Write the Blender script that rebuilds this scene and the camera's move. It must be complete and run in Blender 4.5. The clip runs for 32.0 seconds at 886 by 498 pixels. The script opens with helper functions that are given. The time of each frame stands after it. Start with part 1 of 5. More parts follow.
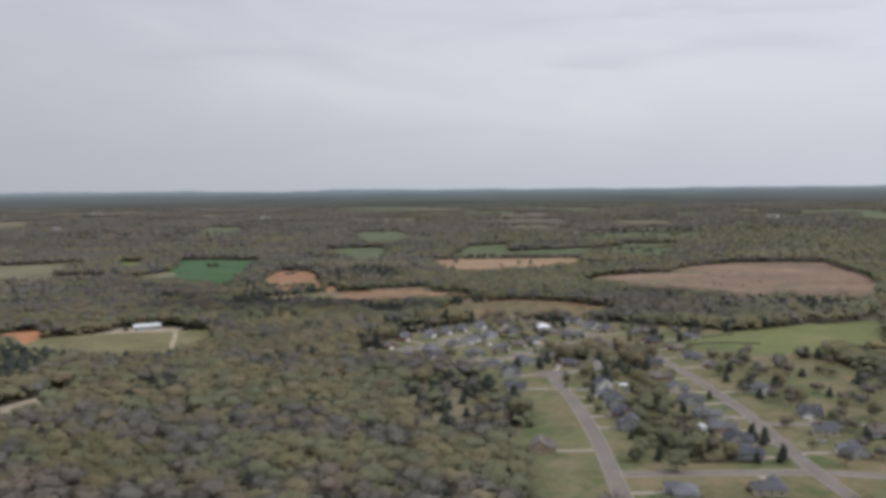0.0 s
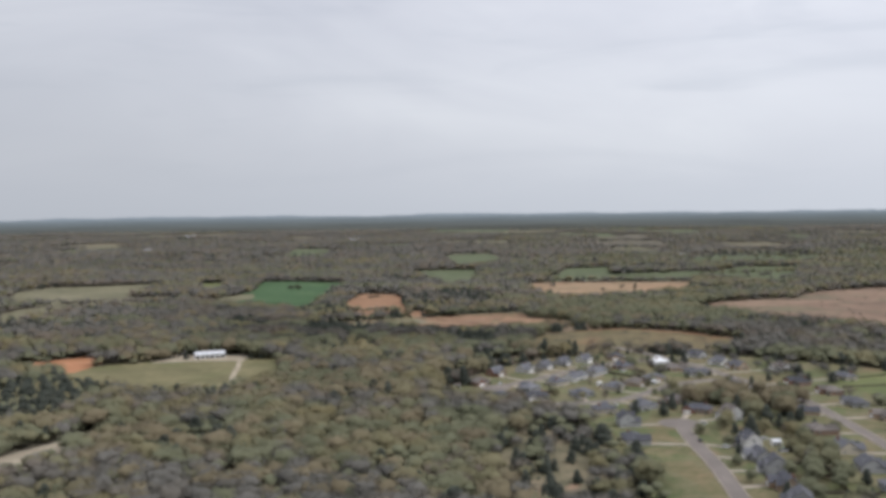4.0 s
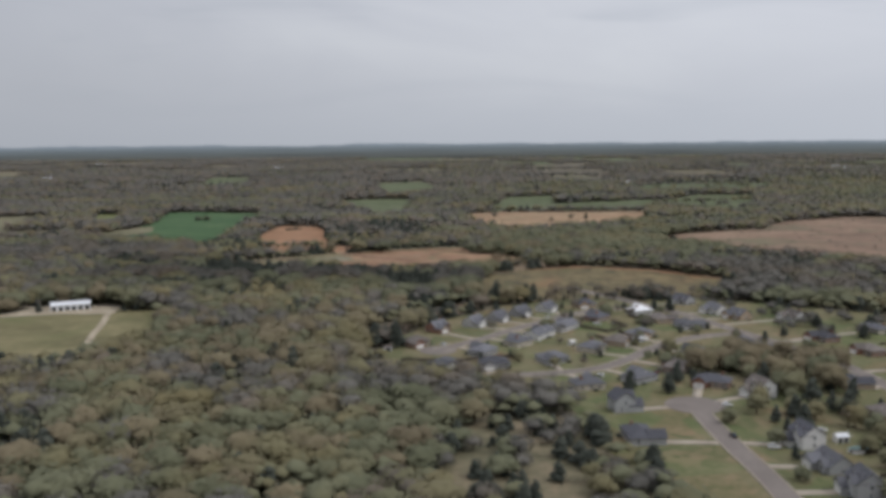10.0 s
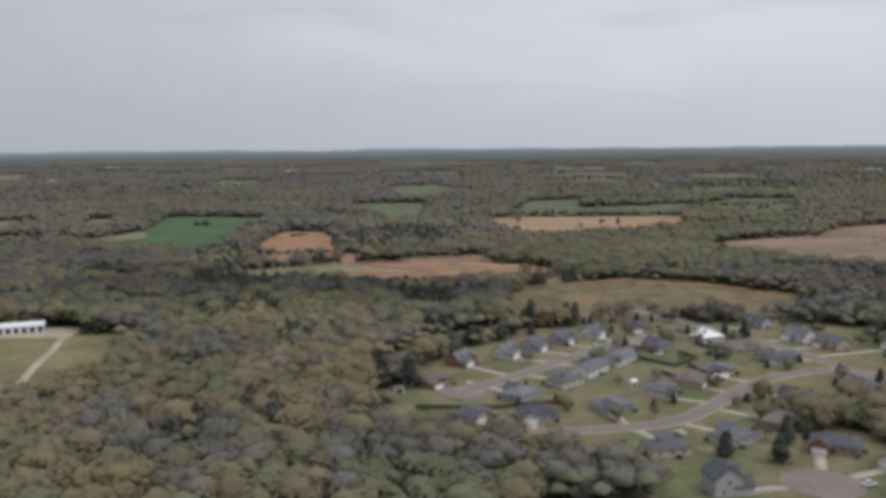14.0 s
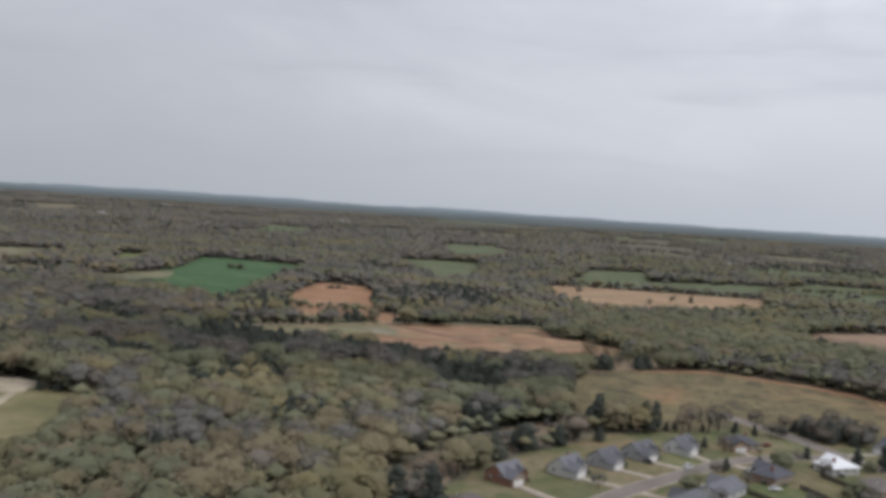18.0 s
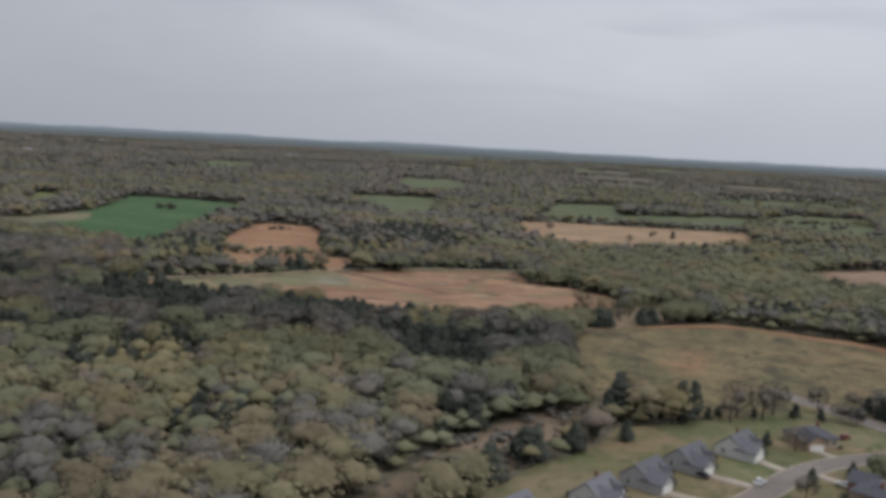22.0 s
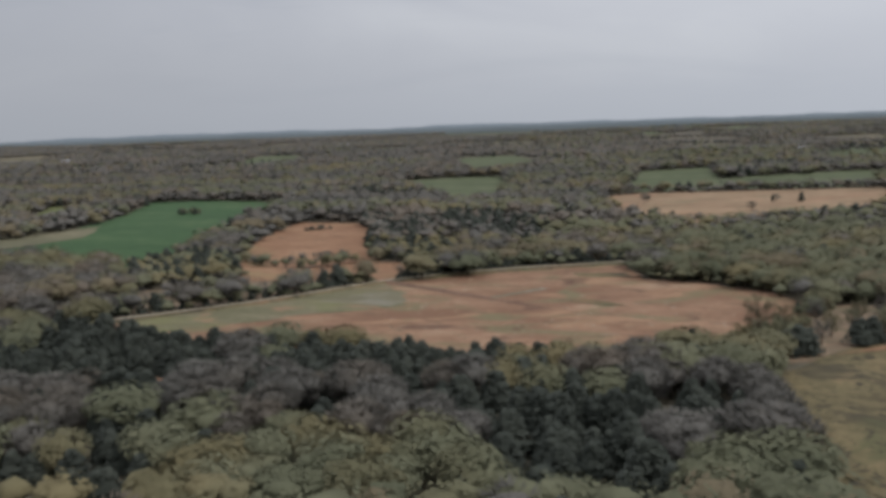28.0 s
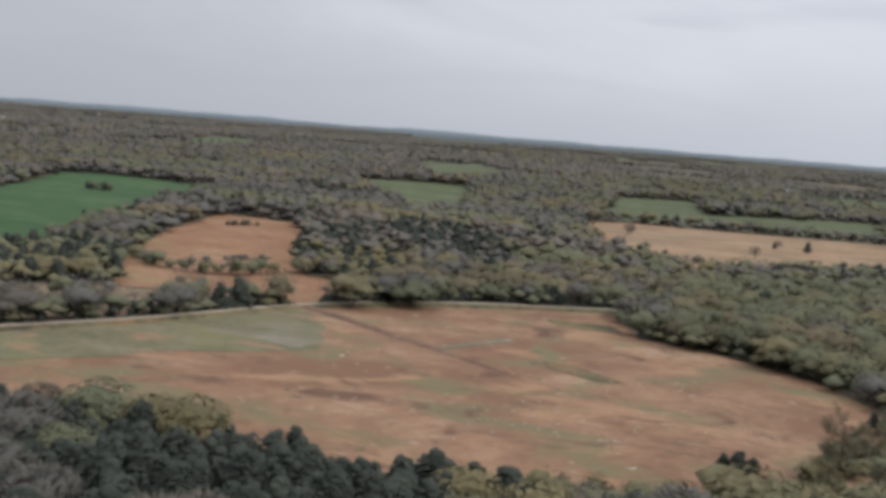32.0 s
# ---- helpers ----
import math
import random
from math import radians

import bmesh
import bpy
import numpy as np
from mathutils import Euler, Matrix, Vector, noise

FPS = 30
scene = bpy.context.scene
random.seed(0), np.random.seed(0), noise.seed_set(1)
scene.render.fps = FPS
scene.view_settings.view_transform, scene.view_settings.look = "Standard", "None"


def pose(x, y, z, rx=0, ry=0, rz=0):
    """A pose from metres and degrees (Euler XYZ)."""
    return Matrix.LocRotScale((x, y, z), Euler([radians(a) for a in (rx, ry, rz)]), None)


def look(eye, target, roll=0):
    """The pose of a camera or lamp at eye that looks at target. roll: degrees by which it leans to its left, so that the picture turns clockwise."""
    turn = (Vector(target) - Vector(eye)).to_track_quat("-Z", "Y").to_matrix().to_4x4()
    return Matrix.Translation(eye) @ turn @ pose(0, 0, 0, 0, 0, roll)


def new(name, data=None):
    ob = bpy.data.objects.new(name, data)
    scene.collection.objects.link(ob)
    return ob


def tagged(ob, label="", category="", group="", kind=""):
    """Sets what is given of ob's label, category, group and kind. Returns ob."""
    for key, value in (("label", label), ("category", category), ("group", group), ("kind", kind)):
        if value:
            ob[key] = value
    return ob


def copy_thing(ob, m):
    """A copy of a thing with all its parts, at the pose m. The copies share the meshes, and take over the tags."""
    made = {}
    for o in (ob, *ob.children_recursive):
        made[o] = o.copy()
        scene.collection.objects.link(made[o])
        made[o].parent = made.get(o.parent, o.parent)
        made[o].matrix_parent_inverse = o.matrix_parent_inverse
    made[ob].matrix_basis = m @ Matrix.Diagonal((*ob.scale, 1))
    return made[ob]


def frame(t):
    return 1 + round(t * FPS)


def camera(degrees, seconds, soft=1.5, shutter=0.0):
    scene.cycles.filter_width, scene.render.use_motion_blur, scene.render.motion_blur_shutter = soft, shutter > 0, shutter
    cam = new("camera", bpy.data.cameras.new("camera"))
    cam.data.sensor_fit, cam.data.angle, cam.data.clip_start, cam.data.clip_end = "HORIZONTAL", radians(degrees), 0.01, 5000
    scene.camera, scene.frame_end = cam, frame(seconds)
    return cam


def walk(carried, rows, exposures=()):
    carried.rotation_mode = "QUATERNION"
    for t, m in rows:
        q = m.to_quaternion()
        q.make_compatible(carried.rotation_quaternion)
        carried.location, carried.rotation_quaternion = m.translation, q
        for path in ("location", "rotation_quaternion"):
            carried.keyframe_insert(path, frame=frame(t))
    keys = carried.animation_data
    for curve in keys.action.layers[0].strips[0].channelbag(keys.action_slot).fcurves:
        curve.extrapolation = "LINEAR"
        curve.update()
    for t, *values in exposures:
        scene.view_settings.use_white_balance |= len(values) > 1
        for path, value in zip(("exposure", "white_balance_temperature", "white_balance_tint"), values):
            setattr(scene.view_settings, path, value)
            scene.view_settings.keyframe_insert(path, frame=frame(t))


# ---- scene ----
cam = camera(51.89, 32.0, soft=4.4)
# seconds, place in metres, heading (clockwise from north), pitch and lean in degrees
ROWS = [
    (0, 0.0, 0.0, 136.7, 0.00, -3.97, -0.55),
    (1, -1.4, 28.3, 133.8, -4.03, -3.27, -0.92),
    (2, -2.7, 56.6, 131.0, -5.57, -2.44, 2.28),
    (3, -4.0, 84.8, 128.3, -5.73, -2.91, 1.79),
    (4, -5.5, 112.7, 125.7, -5.77, -2.40, -0.69),
    (7, -12.2, 193.7, 118.9, -0.00, -3.23, -0.55),
    (8, -14.1, 220.1, 116.8, -0.59, -4.72, -0.22),
    (9, -16.1, 246.5, 114.6, -1.62, -5.23, 0.12),
    (10, -18.2, 272.6, 112.4, -1.50, -6.81, -0.52),
    (11, -20.3, 298.7, 110.2, -2.37, -8.65, -0.46),
    (12, -22.2, 325.0, 108.0, 2.07, -5.92, 0.95),
    (13, -24.3, 351.5, 105.8, -2.01, -5.69, -0.59),
    (16, -26.5, 431.2, 99.3, -3.00, -8.79, -0.51),
    (17, -28.0, 457.7, 97.2, -7.99, -8.65, 2.39),
    (18, -30.2, 484.4, 95.1, -5.93, -2.74, 3.72),
    (19, -33.4, 511.4, 93.2, -1.33, -10.80, 3.66),
    (20, -37.8, 539.0, 91.6, -3.20, -7.65, 0.31),
    (21, -42.1, 566.6, 90.2, -4.23, -9.07, 1.76),
    (22, -45.7, 593.9, 88.9, -2.71, -6.69, 3.07),
    (23, -49.4, 621.3, 87.7, -3.14, -7.24, 1.54),
    (24, -53.0, 648.6, 86.4, -1.53, -9.59, 0.58),
    (25, -56.6, 675.8, 84.8, -5.80, -7.32, -0.80),
    (28, -64.5, 758.0, 77.8, -6.70, -7.92, -1.98),
    (29, -66.5, 786.6, 75.9, -7.76, -5.13, -0.92),
    (30, -68.3, 815.5, 74.1, -5.38, -7.49, 0.71),
    (31, -70.4, 844.8, 72.3, -3.06, -4.53, 0.04),
    (32, -72.3, 874.5, 70.4, -3.95, -7.53, 4.59),
]


def flown(x, y, z, heading, pitch, lean):
    h, p = radians(heading), radians(pitch)
    way = Vector((math.sin(h) * math.cos(p), math.cos(h) * math.cos(p), math.sin(p)))
    return look((x, y, z), Vector((x, y, z)) + way, lean)


EXPOSURES = [(t, stops, 6150, 10) for t, stops in ((0.0, 0.03), (1.0, 0.14), (2.0, 0.22), (4.0, 0.20), (8.0, 0.02), (11.0, -0.12), (13.0, 0.0), (16.0, -0.10), (17.0, -0.20), (18.0, 0.0), (19.0, -0.06), (20.0, -0.12), (24.0, -0.16), (28.0, -0.20), (29.0, 0.02), (30.0, 0.06), (31.0, 0.25), (32.0, 0.06))]
walk(cam, [(t, flown(*r)) for t, *r in ROWS], EXPOSURES)
# ---- path ends ----

# ---------------------------------------------------------------- world and sun
SUN_TO = Vector((0.72, -0.18, 0.80)).normalized()
sun_data = bpy.data.lights.new("sun", "SUN")
sun_data.energy, sun_data.angle, sun_data.color = 0.95, radians(12.0), (1.0, 0.965, 0.92)
sun = new("sun", sun_data)
sun.matrix_world = look((0, 0, 300), Vector((0, 0, 300)) - SUN_TO)

world = bpy.data.worlds.new("sky")
scene.world = world
world.use_nodes = True


class Nodes:
    """Short hand for a node tree."""

    def __init__(self, tree):
        self.tree = tree

    def add(self, kind, inputs=None, operation=None, data_type=None, blend_type=None, attribute_name=None):
        n = self.tree.nodes.new(kind)
        if operation:
            n.operation = operation
        if data_type:
            n.data_type = data_type
        if blend_type:
            n.blend_type = blend_type
        if attribute_name:
            n.attribute_name = attribute_name
        for k, v in (inputs or {}).items():
            if hasattr(v, "is_output"):
                self.tree.links.new(v, n.inputs[k])
            else:
                n.inputs[k].default_value = v
        return n

    def noise(self, vector, scale, detail=4.0, rough=0.55, distortion=0.0):
        return self.add("ShaderNodeTexNoise", inputs={"Vector": vector, "Scale": scale, "Detail": detail, "Roughness": rough, "Distortion": distortion}).outputs["Fac"]

    def ramp(self, fac, stops):
        n = self.add("ShaderNodeValToRGB", inputs={"Fac": fac})
        els = n.color_ramp.elements
        while len(els) < len(stops):
            els.new(0.5)
        for e, (p, c) in zip(els, stops):
            e.position = p
            e.color = (c, c, c, 1) if isinstance(c, (int, float)) else (*c, 1)
        return n.outputs["Color"]

    def mix(self, fac, a, b, how="MIX"):
        n = self.add("ShaderNodeMix", data_type="RGBA", blend_type=how)
        for i, v in ((0, fac), (6, a), (7, b)):
            if hasattr(v, "is_output"):
                self.tree.links.new(v, n.inputs[i])
            elif i == 0:
                n.inputs[0].default_value = v
            else:
                n.inputs[i].default_value = (*v, 1)
        return n.outputs[2]

    def math(self, op, a, b=0.0):
        n = self.add("ShaderNodeMath", operation=op)
        for i, v in ((0, a), (1, b)):
            if hasattr(v, "is_output"):
                self.tree.links.new(v, n.inputs[i])
            else:
                n.inputs[i].default_value = v
        return n.outputs[0]

    def stretch(self, vector, scale, turn=0.0):
        return self.add("ShaderNodeMapping", inputs={"Vector": vector, "Scale": scale, "Rotation": (0, 0, radians(turn))}).outputs[0]


wn = Nodes(world.node_tree)
background = world.node_tree.nodes["Background"]
sky = wn.add("ShaderNodeTexSky")
sky.sky_type, sky.sun_disc = "NISHITA", False
sky.sun_elevation, sky.sun_rotation = math.asin(SUN_TO.z), math.atan2(SUN_TO.x, SUN_TO.y)
sky.air_density, sky.dust_density = 1.6, 4.0
sky_dim = wn.mix(1.0, sky.outputs[0], (0.085, 0.085, 0.085), "MULTIPLY")
way = wn.add("ShaderNodeTexCoord").outputs["Generated"]
height = wn.add("ShaderNodeSeparateXYZ", inputs={"Vector": way}).outputs["Z"]
veil = wn.noise(wn.stretch(way, (1.2, 1.6, 4.0), 20), 1.7, 5, 0.52, 0.8)
wisps = wn.noise(wn.stretch(way, (2.0, 5.0, 18.0), 12), 1.3, 4, 0.55, 1.2)
cloud = wn.ramp(veil, [(0.25, (0.545, 0.548, 0.600)), (0.5, (0.675, 0.670, 0.708)), (0.75, (0.832, 0.822, 0.836))])
cloud = wn.mix(wn.ramp(wisps, [(0.52, 0.0), (0.72, 0.35)]), cloud, (0.48, 0.503, 0.555))
low = wn.ramp(height, [(0.0, 1.0), (0.10, 0.45), (0.24, 0.0)])
cloud = wn.mix(low, cloud, (0.535, 0.55, 0.58))
toward = wn.add("ShaderNodeVectorMath", operation="DOT_PRODUCT", inputs={0: way, 1: (0.94, 0.34, 0.0)}).outputs["Value"]
cloud = wn.mix(1.0, cloud, wn.ramp(wn.math("MULTIPLY_ADD", toward, 0.5), [(0.0, 0.74), (0.45, 0.90), (0.75, 1.08), (1.0, 1.25)]), "MULTIPLY")
cloud.node.inputs[7].links[0].from_node.inputs["Fac"].links[0].from_node.inputs[2].default_value = 0.5
# thin cloud is brightest overhead
cloud = wn.mix(1.0, cloud, wn.ramp(height, [(0.38, 1.0), (0.9, 1.7)]), "MULTIPLY")
sky_all = wn.mix(0.9, sky_dim, cloud)
# the land beyond the last woods, as far as the eye reaches: woods and fields, the haze painted into their colours
swell = wn.noise(wn.stretch(way, (7.0, 7.0, 0.0)), 1.0, 5, 0.6)
rim = wn.math("MULTIPLY_ADD", swell, 0.011)
rim.node.inputs[2].default_value = -0.0095
below = wn.math("LESS_THAN", height, rim)
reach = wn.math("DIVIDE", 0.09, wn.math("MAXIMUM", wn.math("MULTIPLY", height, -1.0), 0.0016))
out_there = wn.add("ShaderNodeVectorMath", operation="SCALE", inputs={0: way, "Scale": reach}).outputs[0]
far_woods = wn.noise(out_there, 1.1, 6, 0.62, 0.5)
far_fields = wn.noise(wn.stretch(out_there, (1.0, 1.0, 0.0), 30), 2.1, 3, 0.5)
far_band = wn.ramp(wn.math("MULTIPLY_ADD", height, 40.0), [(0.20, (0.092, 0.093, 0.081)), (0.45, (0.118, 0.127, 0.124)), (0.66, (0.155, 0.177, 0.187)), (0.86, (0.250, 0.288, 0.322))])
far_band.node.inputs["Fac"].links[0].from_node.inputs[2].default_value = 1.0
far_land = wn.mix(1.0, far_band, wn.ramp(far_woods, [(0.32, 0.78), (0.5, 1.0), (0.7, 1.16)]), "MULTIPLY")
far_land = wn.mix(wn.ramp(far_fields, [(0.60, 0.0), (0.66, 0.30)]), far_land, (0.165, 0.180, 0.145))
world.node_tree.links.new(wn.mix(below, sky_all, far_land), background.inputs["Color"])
background.inputs["Strength"].default_value = 1.0


# ---------------------------------------------------------------- materials
def material(name, rough=0.9):
    m = bpy.data.materials.new(name)
    m.use_nodes = True
    n = Nodes(m.node_tree)
    bsdf = m.node_tree.nodes["Principled BSDF"]
    bsdf.inputs["Roughness"].default_value = rough
    bsdf.inputs["Specular IOR Level"].default_value = 0.25
    return m, n, bsdf


def place(n):
    return n.add("ShaderNodeNewGeometry").outputs["Position"]


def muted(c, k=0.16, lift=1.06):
    """The colour, less bright of hue: haze painted in, besides the twigs' own grey."""
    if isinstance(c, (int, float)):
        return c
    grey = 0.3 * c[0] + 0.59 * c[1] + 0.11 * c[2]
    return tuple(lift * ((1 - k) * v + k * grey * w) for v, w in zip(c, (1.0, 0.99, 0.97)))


def paint(name, colour, rough=0.8, spread=0.15, scale=2.0, metal=0.0):
    """A painted or plain surface with slight blotches and a tone of its own for each object."""
    m, n, b = material(name, rough)
    own = n.add("ShaderNodeTexCoord").outputs["Object"]
    dark = tuple(c * (1 - spread) for c in colour)
    light = tuple(min(1, c * (1 + spread)) for c in colour)
    c = n.mix(n.ramp(n.noise(own, scale, 5), [(0.3, 0.0), (0.7, 1.0)]), dark, light)
    own_tone = n.ramp(n.add("ShaderNodeObjectInfo").outputs["Random"], [(0.0, 1 - spread), (1.0, 1 + spread)])
    c = n.mix(1.0, c, own_tone, "MULTIPLY")
    m.node_tree.links.new(c, b.inputs["Base Color"])
    b.inputs["Metallic"].default_value = metal
    return m


def soil(name, stops, scale_big, scale_small, streak=(1, 1, 1), turn=0.0, extra=None, bump=0.3, grey=0.16):
    """Open ground: two sizes of patches, coloured by a ramp, with a fine relief."""
    m, n, b = material(name, 0.95)
    p = place(n)
    big = n.noise(n.stretch(p, streak, turn), scale_big, 6, 0.62, 0.4)
    small = n.noise(p, scale_small, 5, 0.65)
    fac = n.math("MULTIPLY_ADD", small, 0.45)
    m.node_tree.links.new(n.math("MULTIPLY_ADD", big, 0.75), fac.node.inputs[2])
    fac.node.inputs[2].links[0].from_node.inputs[2].default_value = -0.1
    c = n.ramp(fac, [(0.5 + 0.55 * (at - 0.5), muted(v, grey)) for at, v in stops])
    if extra:
        for colour, sc, lo, hi, st, tn in extra:
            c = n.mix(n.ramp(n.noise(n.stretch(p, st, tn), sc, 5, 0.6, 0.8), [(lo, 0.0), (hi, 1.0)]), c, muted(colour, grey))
    m.node_tree.links.new(c, b.inputs["Base Color"])
    bm_node = n.add("ShaderNodeBump", inputs={"Strength": bump, "Distance": 0.6, "Height": small})
    m.node_tree.links.new(bm_node.outputs[0], b.inputs["Normal"])
    return m


def foliage(name, dark, mid, light, rust=None, grey=0.18, lift=1.12):
    """Leaf or twig clumps: a tone per tree, per clump and per stretch of wood; rust: the hue of trees in catkin."""
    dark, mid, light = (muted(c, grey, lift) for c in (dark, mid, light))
    m, n, b = material(name, 0.85)
    tone = n.add("ShaderNodeAttribute", attribute_name="tone").outputs["Fac"]
    isle = n.add("ShaderNodeNewGeometry").outputs["Random Per Island"]
    area = n.noise(place(n), 0.0045, 3, 0.6)
    stretch_of_wood = n.noise(place(n), 0.022, 2, 0.5)
    v = n.math("MULTIPLY", isle, 0.07)
    for value, weight, shift in ((tone, 0.26, -0.31), (area, 0.64, 0.0), (stretch_of_wood, 0.52, 0.0)):
        w = n.math("MULTIPLY_ADD", value, weight)
        w.node.inputs[2].default_value = shift
        v = n.math("ADD", v, w)
    fine = n.noise(place(n), 0.85, 3, 0.7)
    v = n.math("ADD", v, n.math("MULTIPLY", n.math("SUBTRACT", fine, 0.5), 0.26))
    c = n.ramp(v, [(0.06, dark), (0.46, mid), (0.94, light)])
    if rust:
        kind_of_tree = n.math("ADD", n.math("MULTIPLY", n.noise(place(n), 0.009, 3, 0.6), 1.1), n.math("MULTIPLY", n.math("FRACT", n.math("MULTIPLY", tone, 17.3)), 0.28))
        c = n.mix(n.ramp(kind_of_tree, [(0.66, 0.0), (0.88, 0.70)]), c, n.mix(1.0, c, rust, "MULTIPLY"))
    m.node_tree.links.new(c, b.inputs["Base Color"])
    b.inputs["Specular IOR Level"].default_value = 0.1
    # leaves turn to the sky whichever side of the crown they grow on
    facing = n.add("ShaderNodeVectorMath", operation="ADD", inputs={0: n.add("ShaderNodeNewGeometry").outputs["Normal"], 1: (0.0, 0.0, 1.4)}).outputs[0]
    facing = n.add("ShaderNodeVectorMath", operation="NORMALIZE", inputs={0: facing}).outputs[0]
    relief = n.add("ShaderNodeBump", inputs={"Strength": 0.3, "Distance": 0.6, "Height": n.noise(place(n), 1.1, 4, 0.75), "Normal": facing})
    m.node_tree.links.new(relief.outputs[0], b.inputs["Normal"])
    return m


M = {}
M["ground"] = soil("woodland_floor", [(0.25, (0.080, 0.072, 0.048)), (0.5, (0.130, 0.112, 0.072)), (0.75, (0.19, 0.155, 0.095))], 0.012, 0.16)
M["lawn"] = soil("mown_grass", [(0.22, (0.092, 0.106, 0.042)), (0.45, (0.132, 0.128, 0.060)), (0.62, (0.176, 0.152, 0.082)), (0.8, (0.222, 0.178, 0.108))], 0.03, 0.25, (1, 1, 1), 0,
                 [((0.205, 0.158, 0.090), 0.045, 0.56, 0.68, (1, 1, 1), 0), ((0.080, 0.098, 0.038), 0.07, 0.57, 0.68, (1, 1, 1), 0), ((0.19, 0.13, 0.08), 0.12, 0.66, 0.72, (1, 1.5, 1), 30)], grey=0.05)


def plots(m):
    """Each garden is kept differently: one green, the next dry."""
    n, b = Nodes(m.node_tree), m.node_tree.nodes["Principled BSDF"]
    was = b.inputs["Base Color"].links[0].from_socket
    cell = n.add("ShaderNodeTexVoronoi", inputs={"Vector": place(n), "Scale": 0.042}).outputs["Color"]
    tint = n.ramp(cell, [(0.2, (0.86, 0.98, 0.84)), (0.5, (1.0, 1.0, 1.0)), (0.8, (1.10, 1.0, 0.98))])
    m.node_tree.links.new(n.mix(1.0, was, tint, "MULTIPLY"), b.inputs["Base Color"])


plots(M["lawn"])
M["green"] = soil("young_wheat", [(0.25, (0.040, 0.088, 0.029)), (0.55, (0.053, 0.110, 0.036)), (0.8, (0.088, 0.134, 0.050))], 0.009, 0.08, (1, 2.4, 1), 20, bump=0.1, grey=0.12)
M["pasture"] = soil("spring_pasture", [(0.25, (0.110, 0.128, 0.050)), (0.55, (0.155, 0.165, 0.064)), (0.8, (0.21, 0.195, 0.084))], 0.008, 0.07, grey=0.0)
M["meadow"] = soil("far_meadow", [(0.25, (0.080, 0.100, 0.040)), (0.55, (0.104, 0.124, 0.052)), (0.8, (0.138, 0.148, 0.072))], 0.014, 0.07, (1, 2, 1), 40)
M["olive"] = soil("dry_pasture", [(0.25, (0.125, 0.118, 0.060)), (0.55, (0.172, 0.155, 0.080)), (0.8, (0.23, 0.20, 0.112))], 0.012, 0.10)
M["dry"] = soil("dry_straw_pasture", [(0.25, (0.125, 0.112, 0.052)), (0.55, (0.174, 0.154, 0.072)), (0.8, (0.238, 0.202, 0.102))], 0.02, 0.14, (1, 2.0, 1), 60,
                [((0.132, 0.134, 0.054), 0.014, 0.52, 0.66, (1, 1, 1), 0)], grey=0.06)
M["bare"] = soil("ploughed_red_soil", [(0.22, (0.225, 0.112, 0.056)), (0.5, (0.295, 0.158, 0.080)), (0.8, (0.36, 0.215, 0.115))], 0.018, 0.22, (1, 1.8, 1), 28,
                 [((0.29, 0.21, 0.095), 0.018, 0.56, 0.7, (1, 1, 1), 0), ((0.19, 0.094, 0.05), 0.03, 0.58, 0.68, (1, 2, 1), 30), ((0.13, 0.10, 0.055), 0.05, 0.64, 0.69, (1, 2.5, 1), 80)], grey=0.1)
M["stubble"] = soil("stubble_field", [(0.22, (0.225, 0.135, 0.064)), (0.5, (0.315, 0.195, 0.094)), (0.8, (0.43, 0.275, 0.14))], 0.014, 0.1, (1, 3, 1), 80,
                    [((0.23, 0.18, 0.085), 0.02, 0.52, 0.66, (1, 3.5, 1), 84), ((0.36, 0.19, 0.09), 0.012, 0.55, 0.68, (1, 1.5, 1), 70), ((0.19, 0.125, 0.065), 0.04, 0.60, 0.68, (1, 4, 1), 86)], grey=0.2)
M["marsh"] = soil("dead_marsh_reeds", [(0.22, (0.150, 0.095, 0.060)), (0.5, (0.225, 0.138, 0.085)), (0.8, (0.31, 0.205, 0.125))], 0.008, 0.06, (1, 2, 1), 70,
                  [((0.15, 0.135, 0.07), 0.012, 0.52, 0.66, (1, 2, 1), 70), ((0.13, 0.09, 0.058), 0.02, 0.56, 0.66, (1, 3, 1), 75)])
M["pond"] = soil("drained_marsh_bed", [(0.2, (0.200, 0.104, 0.050)), (0.40, (0.264, 0.140, 0.070)), (0.60, (0.330, 0.182, 0.093)), (0.82, (0.40, 0.262, 0.145))], 0.030, 0.34, (1, 1.5, 1), 62,
                 [((0.225, 0.112, 0.054), 0.013, 0.47, 0.62, (1, 1.2, 1), 50), ((0.37, 0.205, 0.098), 0.022, 0.55, 0.66, (1, 1.6, 1), 64), ((0.20, 0.160, 0.070), 0.024, 0.51, 0.64, (1, 1.5, 1), 60),
                  ((0.40, 0.29, 0.165), 0.08, 0.65, 0.71, (1, 1.8, 1), 66), ((0.155, 0.080, 0.044), 0.035, 0.57, 0.68, (1, 1.4, 1), 40), ((0.15, 0.112, 0.056), 0.11, 0.62, 0.69, (1, 1.6, 1), 64),
                  ((0.52, 0.43, 0.31), 0.17, 0.68, 0.72, (1, 1.5, 1), 62)], grey=0.17)
